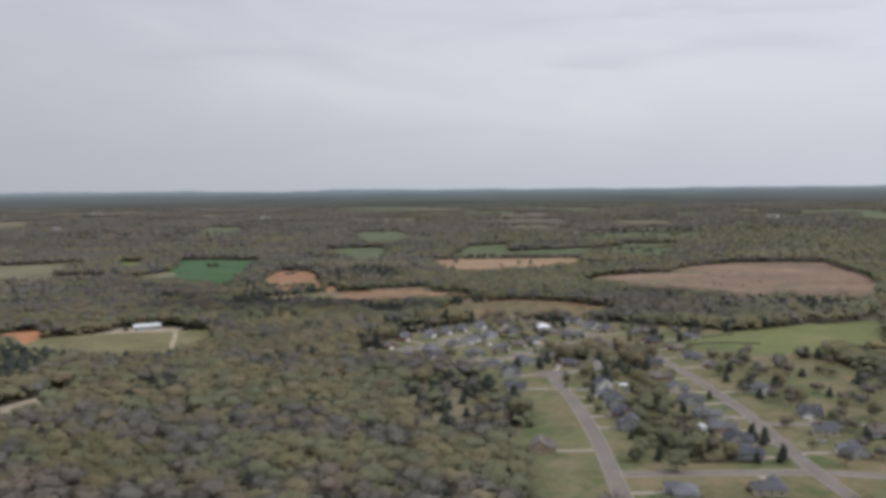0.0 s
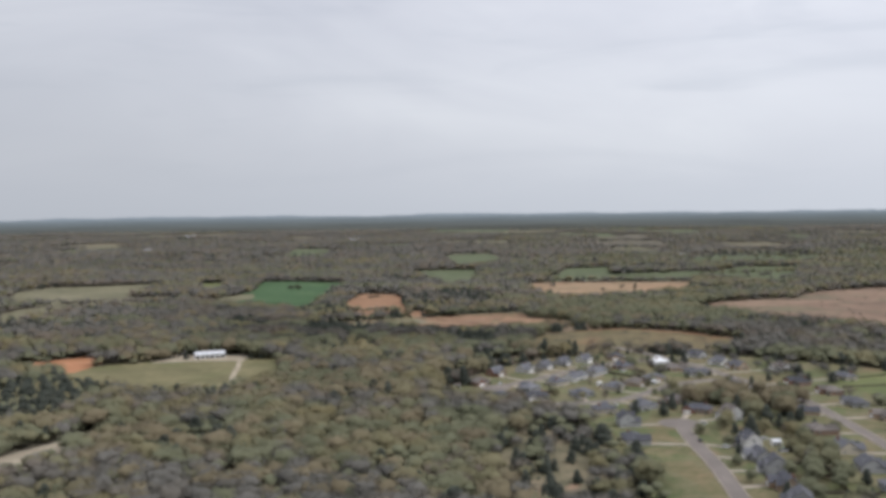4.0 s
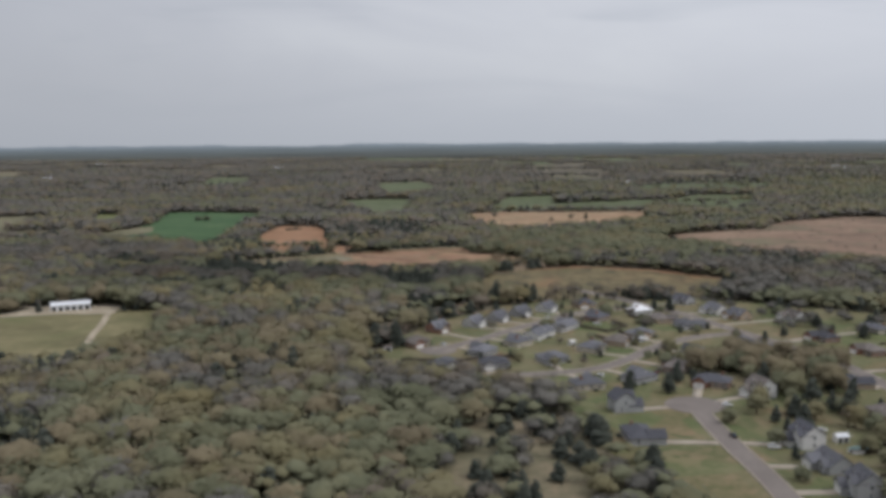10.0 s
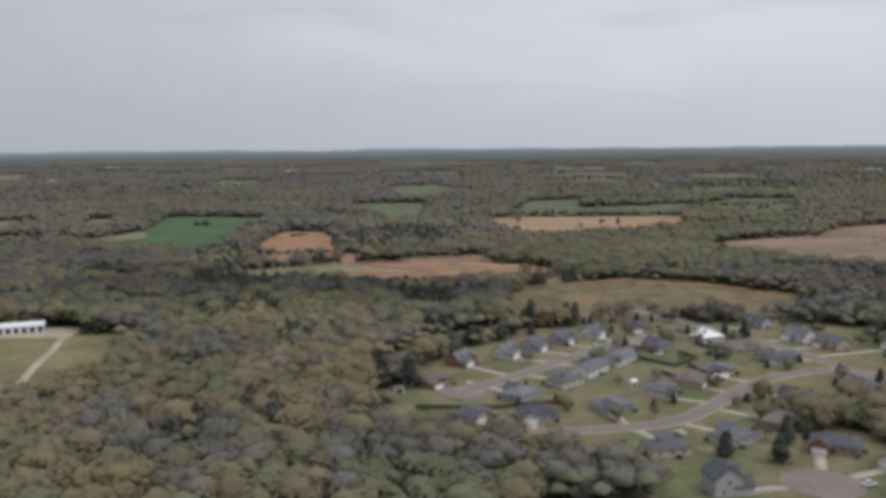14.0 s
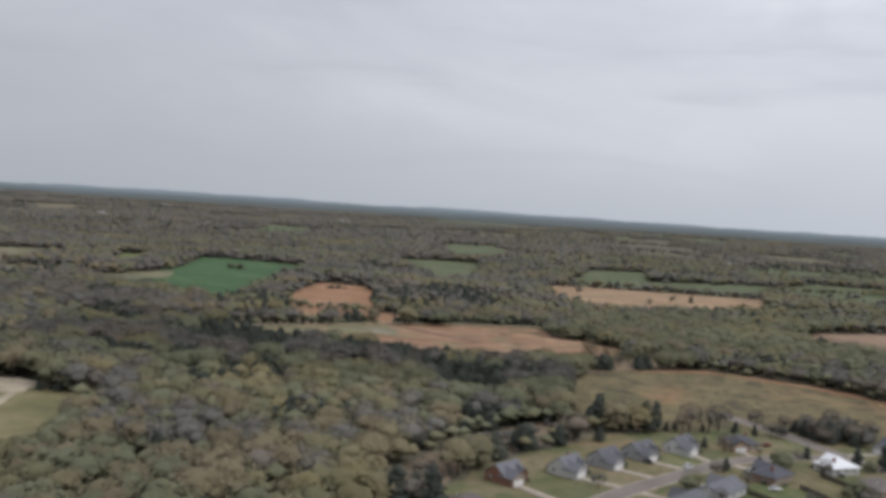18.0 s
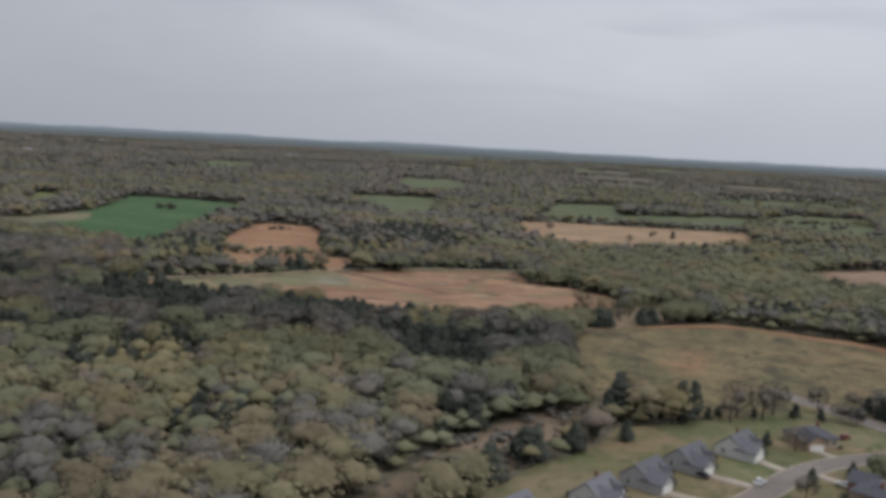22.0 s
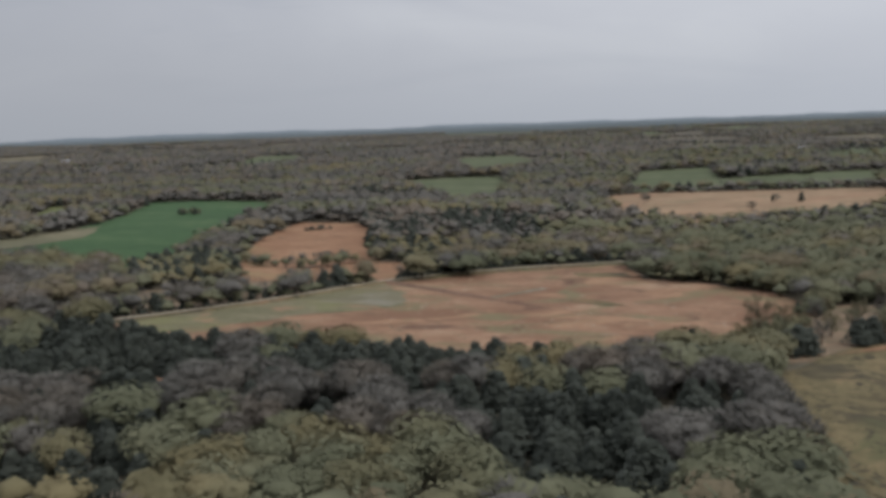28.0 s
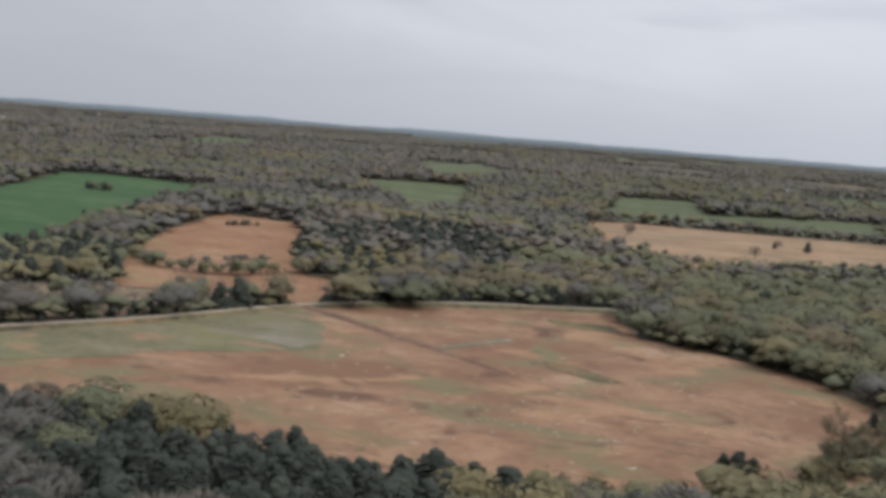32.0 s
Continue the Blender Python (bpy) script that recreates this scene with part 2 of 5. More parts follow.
M["hill"] = soil("rough_grass", [(0.2, (0.074, 0.058, 0.032)), (0.42, (0.128, 0.104, 0.050)), (0.62, (0.184, 0.146, 0.069)), (0.85, (0.260, 0.172, 0.088))], 0.05, 0.45, (1, 1.0, 1), 80,
                 [((0.280, 0.158, 0.078), 0.014, 0.54, 0.70, (1, 1, 1), 0), ((0.078, 0.066, 0.038), 0.040, 0.52, 0.62, (1.3, 1, 1), 85), ((0.205, 0.160, 0.078), 0.06, 0.52, 0.70, (1, 1, 1), 82),
                  ((0.105, 0.106, 0.046), 0.03, 0.56, 0.66, (1, 1, 1), 60), ((0.054, 0.048, 0.030), 0.12, 0.60, 0.66, (1, 1, 1), 85), ((0.060, 0.055, 0.032), 0.34, 0.60, 0.66, (1, 1, 1), 85)], grey=0.05)
M["dirt"] = soil("red_clay", [(0.25, (0.30, 0.135, 0.065)), (0.6, (0.42, 0.20, 0.10)), (0.85, (0.48, 0.29, 0.17))], 0.03, 0.2, grey=0.0)
M["dike"] = soil("dark_mud_bank", [(0.22, (0.12, 0.068, 0.044)), (0.5, (0.175, 0.098, 0.060)), (0.8, (0.25, 0.145, 0.085))], 0.05, 0.3)
M["reeds"] = soil("olive_reeds", [(0.22, (0.118, 0.112, 0.050)), (0.5, (0.165, 0.150, 0.072)), (0.8, (0.24, 0.200, 0.115))], 0.04, 0.3, (1, 1.6, 1), 60,
                  [((0.185, 0.18, 0.062), 0.02, 0.55, 0.68, (1, 2, 1), 50), ((0.33, 0.18, 0.095), 0.035, 0.58, 0.68, (1, 3, 1), 62)])
M["scrub"] = soil("scrub_ground", [(0.22, (0.10, 0.092, 0.048)), (0.5, (0.155, 0.135, 0.072)), (0.8, (0.24, 0.180, 0.105))], 0.04, 0.25, (1, 1, 1), 0,
                  [((0.30, 0.185, 0.11), 0.03, 0.60, 0.70, (1, 1, 1), 0)])
M["thin"] = soil("leaf_litter", [(0.22, (0.13, 0.095, 0.055)), (0.5, (0.22, 0.155, 0.088)), (0.8, (0.34, 0.215, 0.12))], 0.04, 0.25, (1, 1.5, 1), 40,
                 [((0.15, 0.145, 0.062), 0.05, 0.55, 0.66, (1, 1, 1), 0)])
M["sand"] = soil("sandy_track", [(0.25, (0.30, 0.245, 0.165)), (0.6, (0.40, 0.33, 0.225)), (0.85, (0.48, 0.40, 0.28))], 0.06, 0.5)
M["mulch"] = soil("brush_and_clay", [(0.22, (0.11, 0.085, 0.05)), (0.5, (0.20, 0.14, 0.085)), (0.8, (0.29, 0.20, 0.125))], 0.05, 0.3)
M["asphalt"] = soil("worn_asphalt", [(0.25, (0.165, 0.137, 0.117)), (0.6, (0.205, 0.172, 0.147)), (0.85, (0.25, 0.21, 0.178))], 0.05, 0.8, bump=0.05)
M["concrete"] = soil("pale_concrete", [(0.25, (0.30, 0.25, 0.19)), (0.6, (0.39, 0.33, 0.25)), (0.85, (0.47, 0.405, 0.31))], 0.15, 1.2, bump=0.05)
M["spring"] = foliage("budding_leaves", (0.088, 0.098, 0.046), (0.150, 0.153, 0.072), (0.222, 0.214, 0.104), (1.26, 1.00, 0.80), 0.28, 1.02)
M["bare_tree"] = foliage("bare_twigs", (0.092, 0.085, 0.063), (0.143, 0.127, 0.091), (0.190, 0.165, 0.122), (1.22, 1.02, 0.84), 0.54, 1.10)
M["catkin"] = foliage("ochre_catkins", (0.112, 0.092, 0.052), (0.178, 0.142, 0.076), (0.262, 0.212, 0.112), (0.90, 1.05, 0.90), 0.18, 1.06)
M["evergreen"] = foliage("cedar_needles", (0.030, 0.038, 0.027), (0.050, 0.060, 0.040), (0.085, 0.094, 0.062), grey=0.42, lift=1.22)
M["bark"] = paint("bark", (0.13, 0.105, 0.08), 0.95, 0.3)


def water_material():
    m, n, b = material("shallow_water", 0.12)
    p = place(n)
    c = n.ramp(n.noise(n.stretch(p, (1, 2, 1), 60), 0.03, 5, 0.6, 0.5), [(0.3, (0.15, 0.135, 0.075)), (0.5, (0.19, 0.17, 0.105)), (0.75, (0.27, 0.235, 0.16))])
    m.node_tree.links.new(c, b.inputs["Base Color"])
    r = n.ramp(n.noise(p, 0.05, 4), [(0.42, 0.45), (0.6, 0.9)])
    m.node_tree.links.new(r, b.inputs["Roughness"])
    return m


M["water"] = water_material()


# ---------------------------------------------------------------- the lie of the land
def terrain(x, y):
    x, y = np.asarray(x, float), np.asarray(y, float)
    z = -10.0 * np.exp(-((x + 90) / 260) ** 2 - ((y - 1285) / 160) ** 2)
    roll = np.sin(x / 310 + 1.3) * np.sin(y / 270 + 0.4) + 0.6 * np.sin(x / 170 - y / 230)
    z = z + 3.0 * roll * np.clip((y - 1550) / 500, 0, 1)
    r = np.hypot(x, y)
    return z + 22.0 * np.clip((r - 1700) / 3100, 0, 1) + 9.0 * np.exp(-((x - 380) / 330) ** 2 - ((y - 2250) / 260) ** 2)


def height_at(x, y):
    return float(terrain(x, y))


def mesh_object(name, verts, faces, mats, index=None, tone=None, smooth=False):
    """One mesh from numpy arrays; faces is an (n, 3) or (n, 4) array."""
    me = bpy.data.meshes.new(name)
    verts = np.asarray(verts, np.float32)
    faces = np.asarray(faces, np.int32)
    k = faces.shape[1]
    me.vertices.add(len(verts))
    me.vertices.foreach_set("co", verts.ravel())
    me.loops.add(faces.size)
    me.loops.foreach_set("vertex_index", faces.ravel())
    me.polygons.add(len(faces))
    me.polygons.foreach_set("loop_start", np.arange(0, faces.size, k, dtype=np.int32))
    for mat in mats:
        me.materials.append(mat)
    if index is not None:
        me.polygons.foreach_set("material_index", np.asarray(index, np.int32))
    if smooth:
        me.polygons.foreach_set("use_smooth", np.ones(len(faces), bool))
    me.update(calc_edges=True)
    if tone is not None:
        me.attributes.new("tone", "FLOAT", "POINT").data.foreach_set("value", np.asarray(tone, np.float32))
    me.validate()
    return new(name, me)


def steps(lo, hi, core_lo, core_hi, fine, coarse):
    return np.unique(np.concatenate([np.arange(lo, core_lo, coarse), np.arange(core_lo, core_hi, fine), np.arange(core_hi, hi + 1, coarse)]))


gx, gy = steps(-3700, 3700, -700, 700, 20, 100), steps(-1600, 4900, 200, 2000, 20, 100)
GX, GY = np.meshgrid(gx, gy)
gv = np.stack([GX.ravel(), GY.ravel(), terrain(GX, GY).ravel()], 1)
idx = np.arange(len(gx) * len(gy)).reshape(len(gy), len(gx))
gf = np.stack([idx[:-1, :-1].ravel(), idx[:-1, 1:].ravel(), idx[1:, 1:].ravel(), idx[1:, :-1].ravel()], 1)
tagged(mesh_object("ground", gv, gf, [M["ground"]], smooth=True), "brown-green woodland floor under early spring trees", "ground", kind="structure")


def ragged(points, step=14.0, sway=2.2, seed=3):
    """A closed outline with the small bends of a field's edge."""
    rng = random.Random(seed)
    out = []
    for a, b in zip(points, points[1:] + points[:1]):
        n = max(1, int(math.dist(a, b) / step))
        for i in range(n):
            u = i / n
            j = sway if i else 0
            out.append((a[0] + (b[0] - a[0]) * u + rng.uniform(-j, j), a[1] + (b[1] - a[1]) * u + rng.uniform(-j, j)))
    return out


CLEAR = []


def sheet(name, points, mat, label, category, lift=0.25, grid=40.0, sway=2.2, clear=True, kind="structure"):
    """A piece of open land draped on the terrain, a little above it."""
    if clear:
        CLEAR.append(np.array(points, float))
    bm = bmesh.new()
    bm.faces.new([bm.verts.new((x, y, 0)) for x, y in ragged(points, sway=sway, seed=len(name) + len(points))])
    for axis in (0, 1):
        lo, hi = min(p[axis] for p in points), max(p[axis] for p in points)
        normal = [(1, 0, 0), (0, 1, 0)][axis]
        for c in np.arange(math.ceil(lo / grid) * grid, hi, grid):
            bmesh.ops.bisect_plane(bm, geom=bm.verts[:] + bm.edges[:] + bm.faces[:], plane_co=[c * v for v in normal], plane_no=normal)
    bmesh.ops.triangulate(bm, faces=bm.faces[:])
    for v in bm.verts:
        v.co.z = height_at(v.co.x, v.co.y) + lift
    bmesh.ops.recalc_face_normals(bm, faces=bm.faces[:])
    if bm.faces and sum(f.normal.z for f in bm.faces) < 0:
        bmesh.ops.reverse_faces(bm, faces=bm.faces[:])
    me = bpy.data.meshes.new(name)
    bm.to_mesh(me)
    bm.free()
    me.materials.append(mat)
    return tagged(new(name, me), label, category, kind=kind)


sheet("lawn", [(-75, 695), (-62, 760), (-48, 815), (-18, 852), (0, 882), (29, 898), (60, 915), (95, 925), (140, 915), (200, 880), (265, 835), (300, 700),
               (310, 360), (36, 360), (32, 480), (44, 500), (47, 560), (30, 598), (24, 648), (-10, 680)], M["lawn"], "patchy green and tan lawns of a housing estate", "lawn", 0.12, clear=False)
sheet("field_pond", [(-253, 1118), (-204, 1171), (-154, 1244), (-92, 1282), (-19, 1299), (-16, 1243), (15, 1220), (35, 1190), (46, 1140), (22, 1092), (-5, 1052),
                     (-40, 1042), (-54, 1046), (-79, 1050), (-103, 1051), (-126, 1055), (-147, 1061), (-172, 1066), (-200, 1070), (-232, 1081)], M["pond"], "reddish drained marsh bed with dry reeds", "field")
sheet("field_bare", [(-270, 1330), (-276, 1414), (-272, 1498), (-211, 1480), (-182, 1341), (-163, 1302), (-157, 1256), (-172, 1258), (-190, 1250), (-236, 1245)],
      M["bare"], "bare reddish-orange ploughed field between woods", "field")
sheet("field_green", [(-500, 1356), (-458, 1461), (-462, 1560), (-495, 1712), (-448, 1722), (-326, 1688), (-318, 1446), (-306, 1320), (-312, 1282), (-338, 1284), (-400, 1294)],
      M["green"], "bright green field of young wheat", "field")
sheet("field_tan", [(-504, 1330), (-492, 1446), (-440, 1488), (-421, 1417), (-468, 1312)], M["olive"], "tan dry patch inside the green field", "field", 0.4, clear=False)
sheet("field_stubble", [(-25, 1660), (34, 1690), (260, 1682), (226, 1496), (138, 1456), (54, 1430), (-13, 1494)], M["stubble"], "long orange-tan stubble field", "field")
sheet("field_strip", [(4, 1704), (52, 1950), (57, 1985), (154, 2016), (135, 1846), (230, 1880), (312, 1893), (330, 1860), (282, 1735), (240, 1700), (120, 1708)], M["meadow"], "dull green pasture behind the stubble field", "field")
sheet("field_east", [(322, 2040), (356, 2262), (460, 2500), (568, 2622), (650, 2610), (682, 2310), (612, 2140), (529, 2050), (424, 2060)], M["meadow"], "far green pasture with hedges", "field")
sheet("field_middle", [(298, 1740), (296, 1836), (410, 1985), (517, 1976), (466, 1806), (396, 1640), (340, 1680)], M["meadow"], "far green pasture between hedges", "field")
sheet("field_upper", [(-240, 2400), (-230, 2560), (-150, 2615), (-128, 2590), (-84, 2300), (-78, 2140), (-116, 2060), (-170, 2020)], M["meadow"], "small far green pasture", "field")
sheet("field_lower", [(-258, 1938), (-190, 1965), (-119, 1970), (-110, 1720), (-118, 1670), (-146, 1630), (-205, 1740)], M["meadow"], "green clearing between the woods", "field")
sheet("field_marsh", [(186, 1300), (240, 1368), (345, 1400), (400, 1490), (509, 1560), (650, 1545), (619, 1349), (575, 1190), (487, 1010), (393, 1040), (331, 1048), (285, 1100), (236, 1195), (200, 1262)], M["marsh"], "wide reddish-brown marsh of dead reeds", "field")
sheet("field_hill", [(-2, 1030), (30, 1062), (84, 1090), (140, 1060), (190, 1002), (186, 935), (140, 914), (95, 924), (60, 914), (29, 897), (-4, 893), (-14, 930), (-8, 985)], M["hill"],
      "rough straw-coloured grass with brush", "field")
sheet("bare_crest", [(26, 1056), (56, 1075), (84, 1086), (112, 1071), (140, 1056), (188, 1000), (181, 998), (136, 1047), (110, 1060), (84, 1074), (58, 1066)], M["bare"], "worn orange rim of a grassy rise", "field", 0.4, 40, 4.0, False)
sheet("field_shed", [(-385, 800), (-362, 838), (-335, 854), (-318, 868), (-292, 878), (-222, 873), (-204, 800), (-201, 745), (-235, 717), (-285, 708), (-340, 735)], M["dry"], "dry olive pasture beside a long white shed", "field")
sheet("shed_yard", [(-330, 846), (-322, 868), (-309, 890), (-257, 886), (-252, 862), (-300, 856)], M["sand"], "pale worn yard round a long shed", "yard", 0.5, 40, 3.0)
sheet("field_clay", [(-448, 836), (-403, 874), (-372, 880), (-372, 800), (-418, 790)], M["dirt"], "bare red clay beside a pasture", "field", 0.3)
sheet("field_northwest", [(-740, 1290), (-850, 1520), (-833, 1600), (-660, 1680), (-640, 1560), (-600, 1360)], M["olive"], "pale olive pasture between woods", "field")
sheet("field_west", [(-670, 1150), (-690, 1260), (-668, 1314), (-623, 1307), (-592, 1237), (-610, 1120)], M["olive"], "pale dry pasture", "field")
sheet("field_hedge", [(-667, 1393), (-604, 1427), (-512, 1442), (-492, 1392), (-561, 1330), (-634, 1329)], M["olive"], "olive pasture with hedges", "field")
sheet("field_bright", [(-537, 1510), (-600, 1690), (-555, 1681), (-511, 1548)], M["pasture"], "small yellow-green meadow", "field")
sheet("field_right", [(205, 800), (350, 869), (435, 889), (350, 715), (256, 722), (216, 738)], M["pasture"], "green pasture beside the housing estate", "field", 0.35)
SCRUB = [(-27, 617), (-4, 632), (22, 634), (28, 598), (45, 560), (42, 502), (30, 482), (11, 478), (-15, 505), (-34, 563)]
sheet("clearing", SCRUB, M["scrub"], "scrubby tan ground between scattered trees", "clearing")
sheet("cedar_clearing", [(-203, 1013), (-200, 1030), (-181, 1029), (-178, 1015), (-190, 1010)], M["dirt"], "orange clay clearing among cedars", "clearing", 0.2)
sheet("brush_strip", [(-62, 762), (-50, 820), (-20, 860), (-6, 890), (-20, 900), (-50, 860), (-82, 790)], M["mulch"], "brush and bare clay at the edge of the wood", "clearing", 0.2)
sheet("field_sand", [(-275, 470), (-294, 520), (-287, 556), (-259, 608), (-246, 604), (-252, 560), (-262, 500)], M["sand"], "sandy bank beside the wood", "clearing", 0.2)
sheet("gap", [(-296, 1112), (-254, 1137), (-208, 1186), (-163, 1254), (-174, 1258), (-192, 1249), (-238, 1243), (-268, 1222), (-296, 1170)], M["thin"], "tan leaf litter and orange soil under thin trees", "clearing", 0.2)
sheet("gap_east", [(-148, 1266), (-92, 1302), (-20, 1318), (-22, 1352), (-95, 1342), (-165, 1306)], M["thin"], "tan leaf litter under a row of thin trees", "clearing", 0.2)
sheet("marsh_corner", [(43, 1142), (58, 1146), (84, 1134), (72, 1104), (46, 1072), (24, 1050), (2, 1044), (-4, 1054), (20, 1090)], M["thin"], "tan dry ground under thin trees beside the marsh", "clearing", 0.2)
sheet("clay_path", [(-186, 1316), (-152, 1318), (-146, 1264), (-156, 1250), (-168, 1262)], M["bare"], "orange clay path between a bare field and a levee", "path", 0.3)
sheet("reed_flat", [(-245, 1121), (-208, 1170), (-156, 1240), (-136, 1204), (-130, 1166), (-150, 1150), (-173, 1140), (-203, 1112), (-224, 1098)], M["reeds"], "grey-green flat of reeds beside the levee", "field", 0.33, 40, 8.0, False)
sheet("pond", [(-176, 1176), (-157, 1210), (-142, 1210), (-132, 1182), (-137, 1163), (-152, 1172)], M["water"], "shallow grey-green water on a marsh bed", "water", 0.4, 40, 4.0, False)
sheet("puddle", [(-94, 1190), (-82, 1205), (-68, 1220), (-65, 1216), (-80, 1200), (-91, 1187)], M["water"], "thin film of water on the marsh", "water", 0.42, 40, 1.0, False)
sheet("sedge", [(-56, 1182), (-45, 1178), (-31, 1158), (-40, 1157), (-55, 1172)], M["hill"], "olive sedge along an old ditch", "field", 0.42, 40, 2.5, False)
sheet("sedge", [(-52, 1274), (-24, 1268), (-20, 1252), (-38, 1254), (-50, 1262)], M["hill"], "olive sedge at the foot of the levee", "field", 0.42, 40, 2.5, False)


def mud_patches(area, n, seed):
    """Small pale dried puddles on the marsh bed, too many to count."""
    r, v, f = random.Random(seed), [], []
    for _ in range(n):
        x, y = r.uniform(area[0], area[1]), r.uniform(area[2], area[3])
        a, w, d, k = r.uniform(0, 3.1), r.uniform(0.25, 1.1), r.uniform(0.2, 0.6), len(v)
        for i in range(7):
            q, rr = i * 0.8976, r.uniform(0.7, 1.2)
            px, py = w * rr * math.cos(q), d * rr * math.sin(q)
            X, Y = x + px * math.cos(a) - py * math.sin(a), y + px * math.sin(a) + py * math.cos(a)
            v.append((X, Y, height_at(X, Y) + 0.45))
        f.append(tuple(range(k, k + 7)))
    return tagged(mesh_object("mud_patches", v, f, [M["sand"]]), "small pale dried puddles on the marsh bed", "mud", kind="stuff")


mud_patches((-80, -52, 1088, 1126), 34, 3)
mud_patches((-60, 10, 1100, 1180), 46, 4)
mud_patches((-120, -30, 1090, 1230), 40, 6)
mud_patches((-140, -110, 1140, 1175), 10, 5)

FAR = random.Random(77)
for i in range(34):
    fy = 2650 + 2050 * (i + FAR.random()) / 34
    fx = FAR.uniform(-0.60, 0.52) * fy
    fw, fd = FAR.uniform(50, 150) * fy / 3200, FAR.uniform(140, 360) * fy / 3200
    lean = FAR.uniform(-60, 60)
    sheet("field_far", [(fx - fw, fy - fd / 2), (fx + fw * FAR.uniform(0.6, 1.1), fy - fd / 2 + FAR.uniform(-40, 40)), (fx + fw + lean, fy + fd / 2), (fx - fw * FAR.uniform(0.5, 1.0) + lean, fy + fd / 2)],
          M[("meadow", "olive", "meadow", "meadow", "scrub")[i % 5]], "far pale field between the woods", "field", 0.5, 160, 12.0)

ROADS = {}


def curve_points(points, step=6.0):
    """Points every few metres along a smooth line through those given."""
    pts = [Vector(p) for p in points]
    pts = [2 * pts[0] - pts[1]] + pts + [2 * pts[-1] - pts[-2]]
    out = []
    for a, b, c, d in zip(pts, pts[1:], pts[2:], pts[3:]):
        n = max(2, int((c - b).length / step))
        for i in range(n):
            u = i / n
            out.append(0.5 * ((2 * b) + (c - a) * u + (2 * a - 5 * b + 4 * c - d) * u * u + (3 * b - a - 3 * c + d) * u ** 3))
    return out + [pts[-2]]


def ribbon(name, pts, profile, mat, parent=None, lift=0.0, fade=0):
    """A strip along pts; profile: (offset across, height) from one side to the other."""
    verts, faces, k = [], [], len(profile)
    for i, p in enumerate(pts):
        d = (pts[min(i + 1, len(pts) - 1)] - pts[max(i - 1, 0)]).normalized()
        side = Vector((d.y, -d.x))
        z = height_at(p.x, p.y) + lift
        k_end = min(1.0, 0.25 + 0.75 * (len(pts) - 1 - i) / fade) if fade else 1.0
        for off, h in profile:
            q = p + side * off * k_end
            verts.append((q.x, q.y, z + h * k_end - (1 - k_end) * 0.5))
    for i in range(len(pts) - 1):
        for j in range(k - 1):
            a = i * k + j
            faces.append((a, a + 1, a + k + 1, a + k))
    ob = mesh_object(name, verts, faces, [mat])
    ob.parent = parent
    return ob


def road(name, points, width, mat, label, kerb=True, lift=0.3):
    pts = curve_points(points)
    ROADS[name] = (np.array([(p.x, p.y) for p in pts]), width)
    h = width / 2
    ob = tagged(ribbon(name, pts, [(-h, 0), (0, 0.06), (h, 0)], mat, lift=lift), label, "road", kind="structure")
    if kerb:
        for s in (-1, 1):
            ribbon("kerb", pts, [(s * h, -0.2), (s * h, 0.13), (s * (h + 0.45), 0.13), (s * (h + 0.45), -0.2)], M["concrete"], ob, lift)
    return ob


road("road_cul_de_sac", [(78, 639), (78, 622), (79.5, 594), (81.5, 564), (82, 520), (81, 460), (78, 400), (75, 330)], 8.0, M["asphalt"], "grey asphalt estate street with pale kerbs")
road("road_main", [(66, 945), (86, 915), (103, 882), (120, 853), (131, 822), (142, 792), (158, 752), (168, 715), (173, 660), (177, 600), (179, 540), (177, 470), (175, 420), (178, 340)],
     7.6, M["asphalt"], "long grey asphalt street through the estate")
road("road_loop_north", [(-34, 752), (-8, 782), (8, 804), (30, 830), (50, 853), (72, 867), (104, 879)], 7.4, M["asphalt"], "grey asphalt street between two rows of houses")
road("road_loop_south", [(-8, 698), (22, 703), (46, 712), (64, 731), (82, 756), (103, 777), (126, 789), (142, 792)], 7.4, M["asphalt"], "curving grey asphalt street")
road("road_cross", [(80, 421), (120, 421), (173, 420), (215, 412), (290, 402)], 8.0, M["asphalt"], "grey asphalt cross street")
road("road_side", [(181, 508), (212, 506), (275, 500)], 7.0, M["asphalt"], "short grey side street")
LEVEE = [(-290, 1095), (-250, 1124), (-204, 1174), (-154, 1248), (-92, 1288), (-15, 1304)]
road("levee_track", LEVEE, 3.6, M["sand"], "pale sandy track on a low levee", False, 1.3)
tagged(ribbon("levee_bank", curve_points(LEVEE), [(-6, -0.6), (-2.2, 0.75), (2.2, 0.75), (7, -0.6)], M["hill"], lift=0.4), "grassy bank of a low levee", "levee", kind="structure")
DIKE = [(-154, 1246), (-128, 1222), (-100, 1192), (-80, 1170), (-62, 1150)]
tagged(ribbon("marsh_dike", curve_points(DIKE), [(-3.6, -0.5), (-1.2, 0.8), (1.2, 0.8), (3.6, -0.5)], M["dike"], lift=0.4, fade=9), "low brown dike across the marsh", "levee", kind="structure")
road("farm_track", [(-255, 880), (-256, 862), (-246, 826), (-240, 798), (-229, 758), (-224, 730)], 4.0, M["sand"], "sandy farm track through a pasture", False)
road("woodland_track", [(-312, 470), (-285, 535), (-272, 570), (-258, 605), (-245, 640)], 6.0, M["sand"], "sandy track along the wood", False)
road("far_road", [(-420, 1000), (-380, 960), (-330, 890), (-270, 888)], 4.0, M["sand"], "sandy farm drive", False)


